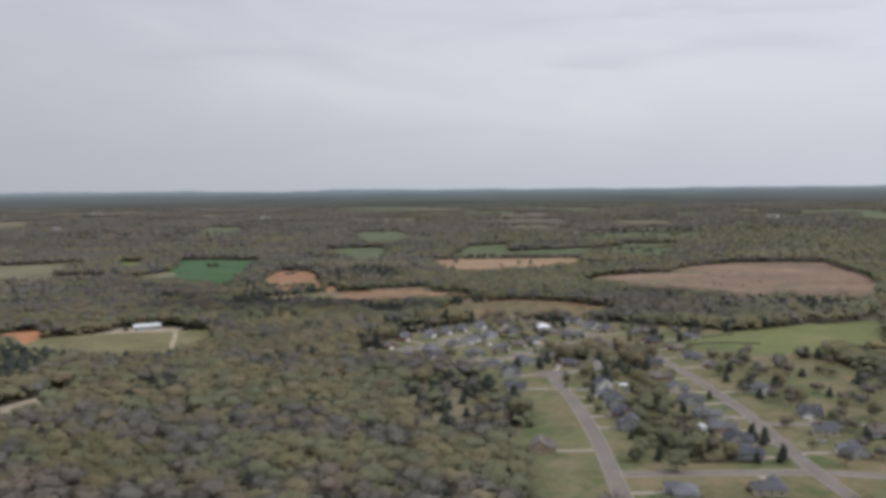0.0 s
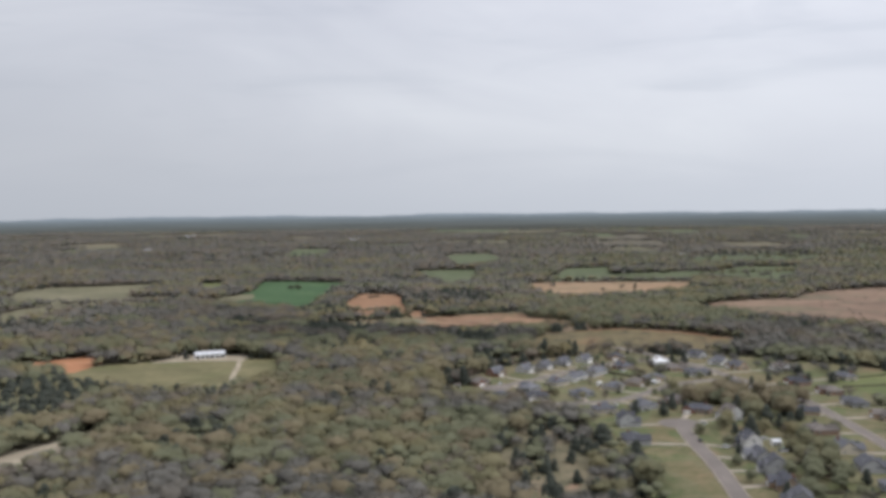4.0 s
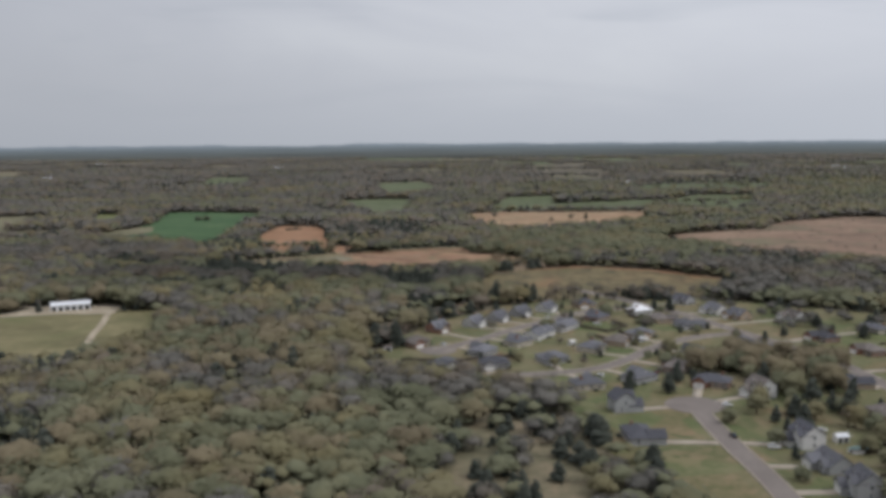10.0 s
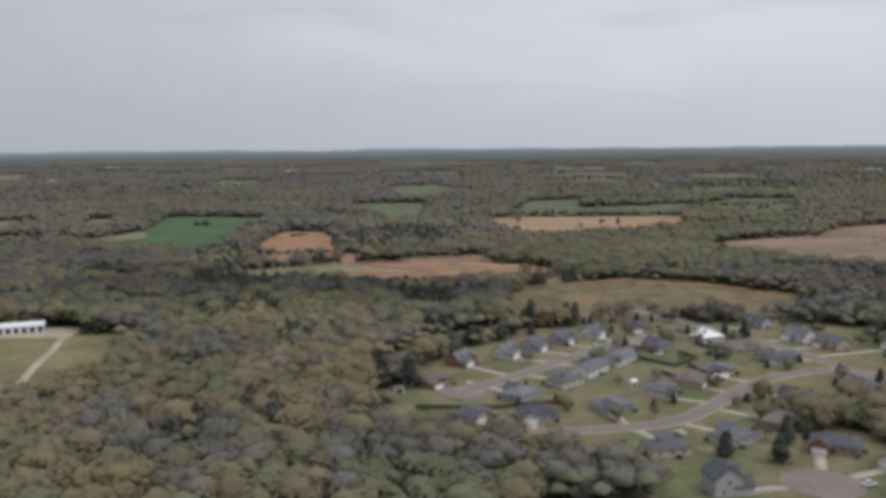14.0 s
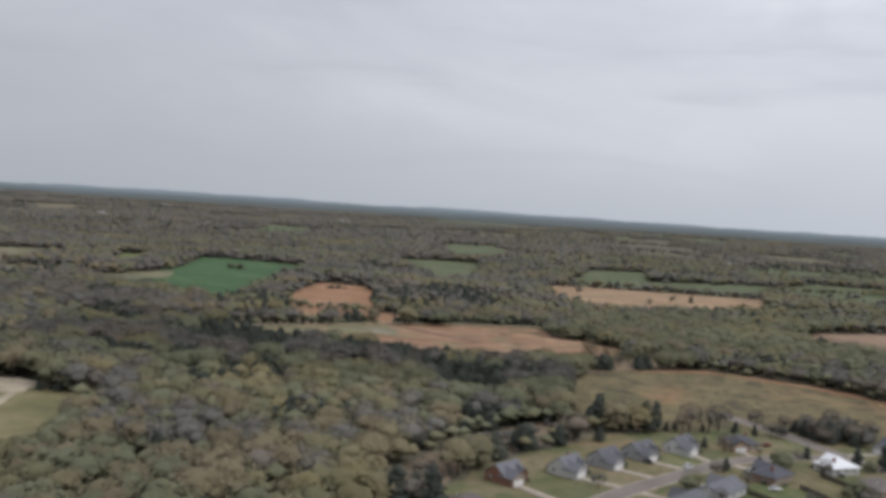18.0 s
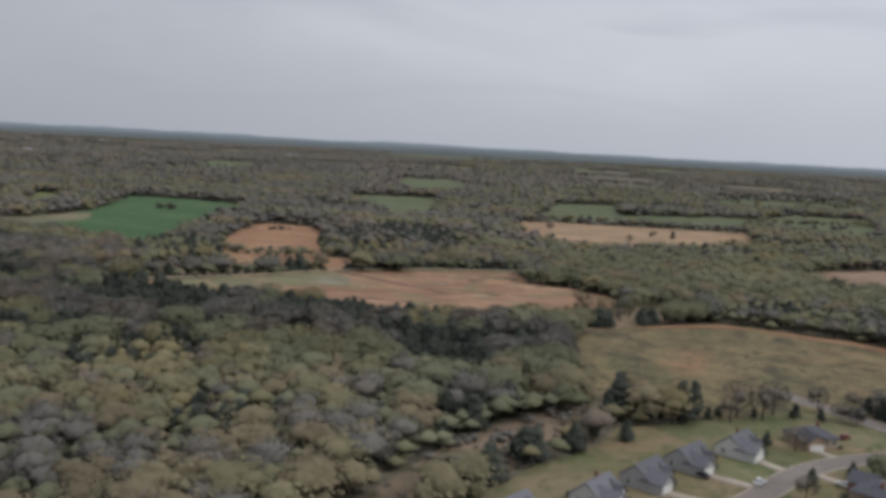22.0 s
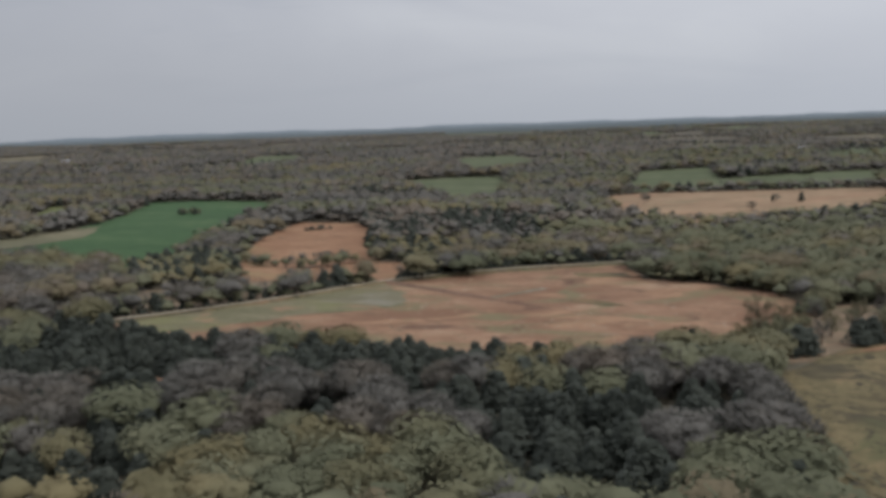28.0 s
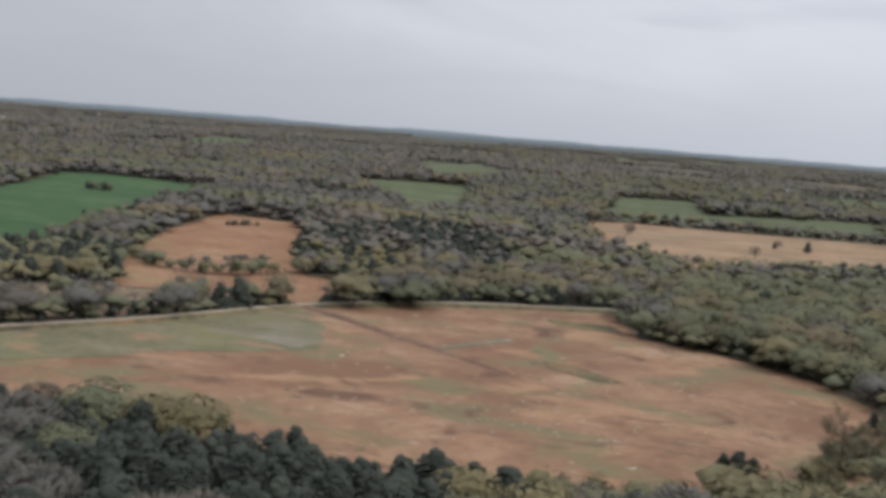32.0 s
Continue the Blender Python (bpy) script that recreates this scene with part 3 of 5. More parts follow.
def bulb(name, x, y, r, mat, label):
    n = 28
    v = [(x, y, height_at(x, y) + 0.32)] + [(x + r * math.cos(2 * math.pi * i / n), y + r * math.sin(2 * math.pi * i / n), height_at(x, y) + 0.31) for i in range(n)]
    f = [(0, 1 + i, 1 + (i + 1) % n) for i in range(n)]
    ROADS[name] = (np.array([(x, y)]), 2 * r)
    return tagged(mesh_object(name, v, f, [mat]), label, "road", kind="structure")


bulb("turning_circle", 78, 650, 12.5, M["asphalt"], "round grey asphalt end of the street")
bulb("turning_circle_west", -34, 752, 10, M["asphalt"], "round grey asphalt end of the loop street")

# ---------------------------------------------------------------- woods
LAWN = np.array([(-75, 695), (-62, 760), (-48, 815), (-18, 852), (0, 882), (29, 898), (60, 915), (95, 925), (140, 915), (200, 880), (265, 835), (300, 700), (310, 360), (38, 360), (34, 482), (46, 502), (50, 560), (33, 598), (27, 648), (-10, 680)], float)


def inside(poly, x, y):
    hit = np.zeros(len(x), bool)
    for (x0, y0), (x1, y1) in zip(poly, np.roll(poly, -1, 0)):
        c = ((y0 > y) != (y1 > y)) & (x < (x1 - x0) * (y - y0) / (y1 - y0 + 1e-12) + x0)
        hit ^= c
    return hit


def lumps(x, y, scale, seed):
    """Smooth noise of about -1 to 1 for arrays."""
    r = np.random.RandomState(seed)
    v = 0
    for k in range(6):
        a, ph, s = r.uniform(0, 2 * np.pi), r.uniform(0, 2 * np.pi), scale * r.uniform(0.5, 1.6)
        v = v + np.sin((x * np.cos(a) + y * np.sin(a)) / s + ph)
    return v / 3.0


ICO_R = (1 + 5 ** 0.5) / 2
ICO_V = np.array([(a * 1.0, b * ICO_R, 0.0) for a in (-1, 1) for b in (-1, 1)] + [(0.0, a * 1.0, b * ICO_R) for a in (-1, 1) for b in (-1, 1)]
                 + [(b * ICO_R, 0.0, a * 1.0) for a in (-1, 1) for b in (-1, 1)])
ICO_V /= np.linalg.norm(ICO_V[0])
ICO_F = np.array([(i, j, k) for i in range(12) for j in range(i + 1, 12) for k in range(j + 1, 12)
                  if max(np.linalg.norm(ICO_V[i] - ICO_V[j]), np.linalg.norm(ICO_V[j] - ICO_V[k]), np.linalg.norm(ICO_V[i] - ICO_V[k])) < 1.1])
OCT_V = np.array([(1, 0, 0), (-1, 0, 0), (0, 1, 0), (0, -1, 0), (0, 0, 1), (0, 0, -1)], float)
OCT_F = np.array([(0, 2, 4), (2, 1, 4), (1, 3, 4), (3, 0, 4), (2, 0, 5), (1, 2, 5), (3, 1, 5), (0, 3, 5)])


def outward(v, f):
    """Faces wound so that they look out of the clump."""
    n = np.cross(v[f[:, 1]] - v[f[:, 0]], v[f[:, 2]] - v[f[:, 0]])
    flip = (n * v[f].mean(1)).sum(1) < 0
    f = f.copy()
    f[flip] = f[flip][:, ::-1]
    return f


ICO_F, OCT_F = outward(ICO_V, ICO_F), outward(OCT_V, OCT_F)


def crown(rng, kind, puffs, leaves, size, coarse=False):
    """The crown of a tree one unit high: uneven leaf clumps with loose sprays between them. Returns points and triangles."""
    V, F, count = [], [], 0
    base_v, base_f = (OCT_V, OCT_F) if coarse else (ICO_V, ICO_F)
    lean = rng.uniform(-0.05, 0.05, 2)
    for i in range(puffs):
        if i == 0 and kind != "evergreen" and puffs > 2:
            # the dense heart of the crown
            c, k = np.array([0.0, 0.0, 0.57]), 0.27 if kind == "bare_tree" else 0.31
            s = np.array([k, k, k * 0.9])
        elif kind == "bare_tree" and leaves > 90:
            a = 6.28 * (i * 0.382 + rng.uniform(-0.1, 0.1))
            far = 0.24 * np.sqrt(rng.uniform(0.1, 1.0))
            c = np.array([far * np.cos(a), far * np.sin(a), 0.52 + 0.26 * rng.uniform(0, 1) - 0.4 * far])
            s = np.array([0.15, 0.15, 0.14]) * rng.uniform(0.8, 1.15)
        elif kind == "evergreen":
            u = (i + 0.5) / puffs
            z = 0.14 + 0.80 * u
            r = (0.20 if leaves > 90 else 0.27) * (1.05 - u) ** 0.6 + 0.03
            a = rng.uniform(0, 6.28)
            c = np.array([0.35 * r * np.cos(a), 0.35 * r * np.sin(a), z])
            s = np.array([r, r, 0.62 / puffs + 0.07])
        else:
            a = 6.28 * (i * 0.382 + rng.uniform(-0.08, 0.08))
            u = rng.uniform(0.0, 1.0)
            far = 0.30 * np.sqrt(rng.uniform(0.12, 1.0)) if puffs > 1 else 0.0
            c = np.array([far * np.cos(a), far * np.sin(a), 0.38 + 0.42 * u - 0.5 * far])
            r = rng.uniform(0.14, 0.22) * (1.0 if leaves > 90 else 1.35 if puffs < 4 else 1.0)
            s = np.array([r * rng.uniform(0.85, 1.2), r * rng.uniform(0.85, 1.2), r * rng.uniform(0.75, 1.05)])
        v = base_v * rng.uniform(0.82, 1.18, (len(base_v), 1))
        t = rng.uniform(0, 6.28)
        v = np.stack([v[:, 0] * np.cos(t) - v[:, 1] * np.sin(t), v[:, 0] * np.sin(t) + v[:, 1] * np.cos(t), v[:, 2]], 1) * s + c
        v[:, :2] += lean * v[:, 2:3]
        V.append(v)
        F.append(base_f + count)
        count += len(v)
    if leaves:
        n = leaves
        u, a = rng.uniform(0, 1, n), rng.uniform(0, 6.28, n)
        if kind == "evergreen":
            z = 0.08 + 0.92 * u ** 1.2
            rad = 0.30 * (1.03 - z) ** 0.6 * rng.uniform(0.7, 1.15, n)
        else:
            ph = np.arccos(1 - 1.8 * u)
            shell = rng.uniform(0.84, 1.04, n)
            z = 0.60 + 0.37 * np.cos(ph) * shell
            rad = 0.44 * np.sin(ph) * shell
        c = np.stack([rad * np.cos(a), rad * np.sin(a), z], 1)
        out = np.stack([np.cos(a), np.sin(a), (z - 0.5) * 1.8 + 0.6], 1) + rng.normal(0, 0.4 if kind == "evergreen" else 0.12, (n, 3))
        out /= np.linalg.norm(out, axis=1, keepdims=True)
        t = np.cross(out, rng.normal(0, 1, (n, 3)))
        t /= np.linalg.norm(t, axis=1, keepdims=True)
        b = np.cross(out, t)
        k = (size * (1.25 if kind == "evergreen" else 1.0) * rng.uniform(0.6, 1.3, n))[:, None]
        if kind == "bare_tree":
            # twigs that spread up and out from the stem
            up = np.stack([np.cos(a) * rng.uniform(0.2, 1.0, n), np.sin(a) * rng.uniform(0.2, 1.0, n), rng.uniform(0.3, 1.1, n)], 1)
            t = up / np.linalg.norm(up, axis=1, keepdims=True)
            b = np.cross(t, rng.normal(0, 1, (n, 3)))
            b /= np.linalg.norm(b, axis=1, keepdims=True)
            k, c = k * 1.7, c * np.array([0.9, 0.9, 1.0]) - t * (size * 0.8)
        thin = 0.2 if kind == "bare_tree" else 0.8
        tri = np.stack([c + t * k, c - t * k * 0.6 + b * k * thin, c - t * k * 0.6 - b * k * thin], 1)
        V.append(tri.reshape(-1, 3))
        F.append(np.arange(n * 3).reshape(-1, 3) + count)
    return np.concatenate(V), np.concatenate(F)


def trunk_form(width=0.02, top=0.6):
    ang = np.array([0, 2.1, 4.2])
    lo = np.stack([np.cos(ang) * width, np.sin(ang) * width, np.zeros(3)], 1)
    hi = np.stack([np.cos(ang) * width * 0.4, np.sin(ang) * width * 0.4, np.full(3, top)], 1)
    return np.concatenate([lo, hi]), np.array([(0, 1, 3), (1, 4, 3), (1, 2, 4), (2, 5, 4), (2, 0, 5), (0, 3, 5)])


def woods(name, xs, ys, hs, kind, puffs, leaves, size, with_trunk, seed, label, coarse=False):
    """Many trees as one mesh: each is one of eight crowns, turned and scaled."""
    if not len(xs):
        return
    rng = np.random.RandomState(seed)
    forms = [crown(rng, kind, puffs, leaves, size, coarse) for _ in range(8)]
    faces = forms[0][1]
    pts = np.stack([f[0] for f in forms])
    nleaf = len(faces)
    if with_trunk:
        tv, tf = trunk_form()
        faces = np.concatenate([faces, tf + pts.shape[1]])
        pts = np.concatenate([pts, np.repeat(tv[None], 8, 0)], 1)
    k = pts.shape[1]
    p = pts[rng.randint(0, 8, len(xs))]
    a = rng.uniform(0, 2 * np.pi, len(xs))
    wide = hs * rng.uniform(1.2, 1.7, len(xs)) * (1.15 if coarse else 1.0) * (1.15 if kind == "evergreen" else 1.0)
    ca, sa = (np.cos(a) * wide)[:, None], (np.sin(a) * wide)[:, None]
    X = p[..., 0] * ca - p[..., 1] * sa + xs[:, None]
    Y = p[..., 0] * sa + p[..., 1] * ca + ys[:, None]
    Z = p[..., 2] * hs[:, None] + terrain(xs, ys)[:, None] - 0.1
    verts = np.stack([X, Y, Z], -1).reshape(-1, 3)
    all_faces = (faces[None] + (np.arange(len(xs)) * k)[:, None, None]).reshape(-1, 3)
    tone = np.repeat(rng.uniform(0.3, 0.7, len(xs)) if coarse else rng.uniform(0, 1, len(xs)), k)
    index = np.tile(np.r_[np.zeros(nleaf, int), np.ones(len(faces) - nleaf, int)], len(xs)) if with_trunk else None
    tagged(mesh_object(name, verts, all_faces, [M[kind], M["bark"]], index, tone, smooth=True), label, "woods", kind="stuff")


def scatter(x0, x1, y0, y1, gap, seed):
    rng = np.random.RandomState(seed)
    X, Y = np.meshgrid(np.arange(x0, x1, gap), np.arange(y0, y1, gap))
    x = X.ravel() + rng.uniform(-0.5, 0.5, X.size) * gap
    y = Y.ravel() + rng.uniform(-0.5, 0.5, X.size) * gap
    return x, y, rng


def open_land(x, y, margin=2.0):
    bad = inside(LAWN, x, y)
    for p in CLEAR:
        bad |= inside(p, x, y)
    for line, w in ROADS.values():
        near = (x > line[:, 0].min() - 20) & (x < line[:, 0].max() + 20) & (y > line[:, 1].min() - 20) & (y < line[:, 1].max() + 20)
        ii = np.where(near)[0]
        if len(ii):
            d = np.sqrt(((x[ii, None] - line[None, :, 0]) ** 2 + (y[ii, None] - line[None, :, 1]) ** 2).min(1))
            bad[ii] |= d < w / 2 + margin
    return bad


def dark_belt(x, y):
    """Where cedars and pines stand close."""
    v = 0.60 * np.exp(-((x + 205) / 120) ** 2 - ((y - 1005) / 115) ** 2)
    v = v + 0.9 * np.exp(-((x + 140) / 110) ** 2 - ((y - 1036) / 15) ** 2)
    v = v + 1.1 * np.exp(-((x + 350) / 80) ** 2 - ((y - 690) / 75) ** 2)
    v = v + 1.4 * np.exp(-((x + 158) / 48) ** 2 - ((y - 1420) / 75) ** 2) + 0.55 * np.exp(-((x + 80) / 60) ** 2 - ((y - 1430) / 60) ** 2)
    v = v + 0.8 * np.exp(-((x - 40) / 25) ** 2 - ((y - 560) / 60) ** 2)
    v = v + 1.5 * np.exp(-((x + 285) / 42) ** 2 - ((y - 1285) / 34) ** 2)
    v = v + 0.50 * np.exp(-((x + 28) / 46) ** 2 - ((y - 950) / 90) ** 2)
    v = v + 0.6 * np.exp(-((x - 225) / 80) ** 2 - ((y - 1960) / 70) ** 2) + 0.6 * np.exp(-((x - 110) / 60) ** 2 - ((y - 2110) / 60) ** 2)
    return v + 0.5 * np.exp(-((x - 160) / 180) ** 2 - ((y - 1110) / 25) ** 2)


WOOD_LABEL = {"spring": "mixed wood of budding yellow-green trees", "bare_tree": "grey-brown leafless spring wood", "catkin": "ochre-brown trees in catkin in the wood", "evergreen": "dark green cedars and pines in the wood"}


def marsh_side(x, y):
    """The woods that are passed nearest, between the estate and the marsh."""
    return (x > -340) & (x < 75) & (y > 925) & (y < 1125)


def plant(name, x, y, rng, h_lo, h_hi, puffs, leaves, size, with_trunk, seed, coarse=False):
    keep = ~open_land(x, y)
    x, y = x[keep], y[keep]
    g = lumps(x, y, 60, 5) * 0.55 + lumps(x, y, 190, 8) * 0.6
    r = np.clip(0.5 + 0.34 * lumps(x, y, 16, 41) + 0.55 * rng.uniform(-0.5, 0.5, len(x)), 0, 1)
    dark = dark_belt(x, y)
    wet = np.clip((x + 20) / 60, 0, 1) * np.exp(-((y - 1230) / 170) ** 2) + 0.5 * np.exp(-((x + 150) / 140) ** 2 - ((y - 560) / 160) ** 2) + 0.7 * np.exp(-((x - 60) / 180) ** 2 - ((y - 1410) / 170) ** 2)
    ever = r < np.clip(0.15 - 0.07 * np.clip((y - 1700) / 700, 0, 1) + 0.14 * lumps(x, y, 90, 21) + 0.75 * dark + 0.10 * marsh_side(x, y), 0.0, 0.92)
    green = ~ever & (np.clip(0.5 + 0.34 * lumps(x, y, 18, 43) + 0.55 * rng.uniform(-0.5, 0.5, len(x)), 0, 1) < np.clip(0.50 + 0.38 * g + 0.55 * wet + 0.22 * marsh_side(x, y) - 0.55 * np.exp(-((x - 290) / 150) ** 2 - ((y - 1000) / 120) ** 2) - 0.20 * np.clip((y - 1700) / 900, 0, 1) - 0.26 * np.clip((-x - 110) / 60, 0, 1) * np.clip((y - 900) / 150, 0, 1), 0.05, 0.9))
    warm = 0.10 + 0.16 * lumps(x, y, 75, 51) + 0.55 * np.exp(-((x + 110) / 75) ** 2 - ((y - 780) / 110) ** 2) + 0.30 * np.exp(-((x + 170) / 130) ** 2 - ((y - 600) / 110) ** 2) - 0.3 * marsh_side(x, y) - 0.3 * np.exp(-((x - 290) / 150) ** 2 - ((y - 1000) / 120) ** 2)
    ochre = ~ever & (rng.uniform(0, 1, len(x)) < np.clip(warm, 0, 0.7) * np.clip((2300 - y) / 900, 0.25, 1))
    green &= ~ochre
    h = rng.uniform(h_lo, h_hi, len(x)) * (1 + 0.15 * lumps(x, y, 40, 2))
    for kind, sel in (("evergreen", ever), ("spring", green), ("catkin", ochre), ("bare_tree", ~ever & ~green & ~ochre)):
        hh = h[sel] * (0.78 if kind == "evergreen" else 1.0)
        thin = kind == "bare_tree" and puffs > 3
        woods(name + "_" + kind, x[sel], y[sel], hh, kind, puffs - 2 if thin else puffs + 4 if kind == "evergreen" and puffs == 5 and leaves > 90 else puffs, int(leaves * 1.2) if thin else leaves, size, with_trunk, seed, WOOD_LABEL[kind], coarse)


x, y, rng = scatter(-470, 330, 300, 1380, 10.6, 11)
rest = ~marsh_side(x, y)
plant("near_wood", x[rest], y[rest], rng, 10.5, 15.0, 5, 150, 0.046, True, 1)
x, y, rng = scatter(-340, 80, 920, 1130, 9.4, 18)
close = marsh_side(x, y)
plant("marsh_wood", x[close], y[close], rng, 9.0, 14.0, 7, 560, 0.043, True, 19)
x, y, rng = scatter(-330, 20, 960, 1075, 5.4, 15)
belt = (dark_belt(x, y) + 0.30 * lumps(x, y, 14, 17) > 0.55) & ~open_land(x, y)
woods("cedar_belt", x[belt], y[belt], rng.uniform(4.5, 9.5, belt.sum()), "evergreen", 6, 130, 0.055, True, 16, "close belt of dark young cedars beside the marsh")
x, y, rng = scatter(-1250, 1150, 300, 2250, 12.5, 12)
far = ((y > 1380) | (x < -470) | (x > 330)) & (np.abs(x) < np.maximum(0.62 * y + 120, 680))
plant("middle_wood", x[far], y[far], rng, 11, 14.5, 4, 10, 0.12, False, 2, True)
for name, box, gap, low, high, seed in (("understory", (-470, 330, 300, 1380), 7.6, 8.0, 11.0, 21), ("middle_understory", (-800, 700, 1380, 2100), 10.0, 8.5, 11.0, 22)):
    x, y, rng = scatter(*box, gap, seed)
    keep = ~open_land(x, y, 4.0) & ~marsh_side(x, y)
    x, y = x[keep], y[keep]
    woods(name, x, y, rng.uniform(low, high, len(x)), "spring" if seed == 21 else "bare_tree", 2, 0, 0.1, False, seed, "young growth that fills the gaps of the wood", True)
x, y, rng = scatter(-700, 680, -260, 300, 12.5, 14)
plant("near_wood_south", x, y, rng, 10, 14, 3, 0, 0.1, False, 4, True)
x, y, rng = scatter(-3300, 2900, 2250, 4850, 18, 13)
seen = (np.abs(x + 0.05 * y) < 0.62 * y + 150) & (lumps(x, y, 260, 31) + 0.5 * lumps(x, y * 2.2, 120, 33) < 0.95)
plant("far_wood", x[seen], y[seen], rng, 12.5, 15, 2, 0, 0.1, False, 3, True)

# ---------------------------------------------------------------- building materials
def shingles(name, colour):
    m, n, b = material(name, 0.9)
    own = n.add("ShaderNodeTexCoord").outputs["Object"]
    p = place(n)
    blot = n.noise(own, 0.9, 5, 0.65)
    speck = n.noise(own, 7.0, 3, 0.7)
    c = n.ramp(n.math("MULTIPLY_ADD", speck, 0.4), [(0.2, tuple(v * 0.7 for v in colour)), (0.55, colour), (0.9, tuple(v * 1.4 for v in colour))])
    c_in = c.node.inputs["Fac"].links[0].from_node
    m.node_tree.links.new(n.math("MULTIPLY", blot, 0.7), c_in.inputs[2])
    c = n.mix(1.0, c, n.ramp(n.add("ShaderNodeObjectInfo").outputs["Random"], [(0.0, 0.75), (1.0, 1.3)]), "MULTIPLY")
    m.node_tree.links.new(c, b.inputs["Base Color"])
    courses = n.add("ShaderNodeTexWave", inputs={"Vector": own, "Scale": 2.2, "Distortion": 0.6})
    courses.wave_type, courses.bands_direction = "BANDS", "Z"
    rows = courses.outputs["Fac"]
    m.node_tree.links.new(n.add("ShaderNodeBump", inputs={"Strength": 0.35, "Distance": 0.05, "Height": rows}).outputs[0], b.inputs["Normal"])
    return m


def brickwork(name, a, b_colour, mortar):
    m, n, b = material(name, 0.9)
    own = n.add("ShaderNodeTexCoord").outputs["Object"]
    t = n.add("ShaderNodeTexBrick", inputs={"Vector": n.stretch(own, (1, 1, 1)), "Color1": (*a, 1), "Color2": (*b_colour, 1), "Mortar": (*mortar, 1), "Scale": 4.0, "Mortar Size": 0.015})
    c = n.mix(n.ramp(n.noise(own, 0.8, 4), [(0.35, 0.0), (0.7, 0.35)]), t.outputs["Color"], a)
    m.node_tree.links.new(c, b.inputs["Base Color"])
    return m


ROOFS = [shingles("grey_shingles", (0.135, 0.135, 0.145)), shingles("charcoal_shingles", (0.085, 0.085, 0.095)), shingles("brown_grey_shingles", (0.155, 0.135, 0.12))]
WALLS = [brickwork("red_brick", (0.20, 0.095, 0.065), (0.27, 0.135, 0.09), (0.33, 0.28, 0.23)), paint("cream_siding", (0.52, 0.47, 0.38)), paint("grey_siding", (0.36, 0.36, 0.36)),
         paint("white_siding", (0.58, 0.57, 0.55)), brickwork("tan_brick", (0.33, 0.235, 0.16), (0.41, 0.30, 0.21), (0.45, 0.39, 0.31))]
TRIM = paint("white_trim", (0.72, 0.71, 0.68), 0.6, 0.06)
GLASS = paint("dark_window_glass", (0.035, 0.045, 0.055), 0.08, 0.2)
DOOR = paint("stained_door", (0.16, 0.075, 0.045), 0.6)
METAL_ROOF = paint("white_metal_roof", (0.80, 0.80, 0.80), 0.35, 0.04, metal=0.0)
FENCE_WOOD = paint("weathered_fence_boards", (0.115, 0.095, 0.075), 0.9, 0.25)
RUBBER = paint("tyre_rubber", (0.02, 0.02, 0.02), 0.9)
CHROME = paint("alloy_rim", (0.55, 0.55, 0.56), 0.3, 0.05, metal=0.8)


def part(name, bm, mat, parent=None, label=""):
    bmesh.ops.recalc_face_normals(bm, faces=bm.faces[:])
    me = bpy.data.meshes.new(name)
    bm.to_mesh(me)
    bm.free()
    me.materials.append(mat)
    ob = new(name, me)
    ob.parent = parent
    return tagged(ob, label)


def add_box(bm, x0, x1, y0, y1, z0, z1):
    v = [bm.verts.new((x, y, z)) for z in (z0, z1) for y in (y0, y1) for x in (x0, x1)]
    for f in ((0, 2, 3, 1), (4, 5, 7, 6), (0, 1, 5, 4), (2, 6, 7, 3), (0, 4, 6, 2), (1, 3, 7, 5)):
        bm.faces.new([v[i] for i in f])
    return bm


def boxed(x0, x1, y0, y1, z0, z1):
    return add_box(bmesh.new(), x0, x1, y0, y1, z0, z1)


def swept(section, lo, hi, axis):
    """A solid with the given (across, z) outline, drawn out along x (axis 0) or y (axis 1)."""
    bm = bmesh.new()
    rings = []
    for e in (lo, hi):
        rings.append([bm.verts.new((e, a, z) if axis == 0 else (a, e, z)) for a, z in section])
    n = len(section)
    bm.faces.new(rings[0])
    bm.faces.new(rings[1][::-1])
    for i in range(n):
        bm.faces.new((rings[0][i], rings[0][(i + 1) % n], rings[1][(i + 1) % n], rings[1][i]))
    return bm


def gable_roof(mid, half, eave, rise, lo, hi, axis, over=0.45, thick=0.22):
    s = rise / half
    o = half + over
    return swept([(mid - o, eave - over * s), (mid, eave + rise), (mid + o, eave - over * s), (mid + o, eave - over * s + thick), (mid, eave + rise + thick), (mid - o, eave - over * s + thick)],
                 lo - over, hi + over, axis)


def gable_walls(mid, half, z0, eave, rise, lo, hi, axis):
    return swept([(mid - half, z0), (mid + half, z0), (mid + half, eave), (mid, eave + rise), (mid - half, eave)], lo, hi, axis)


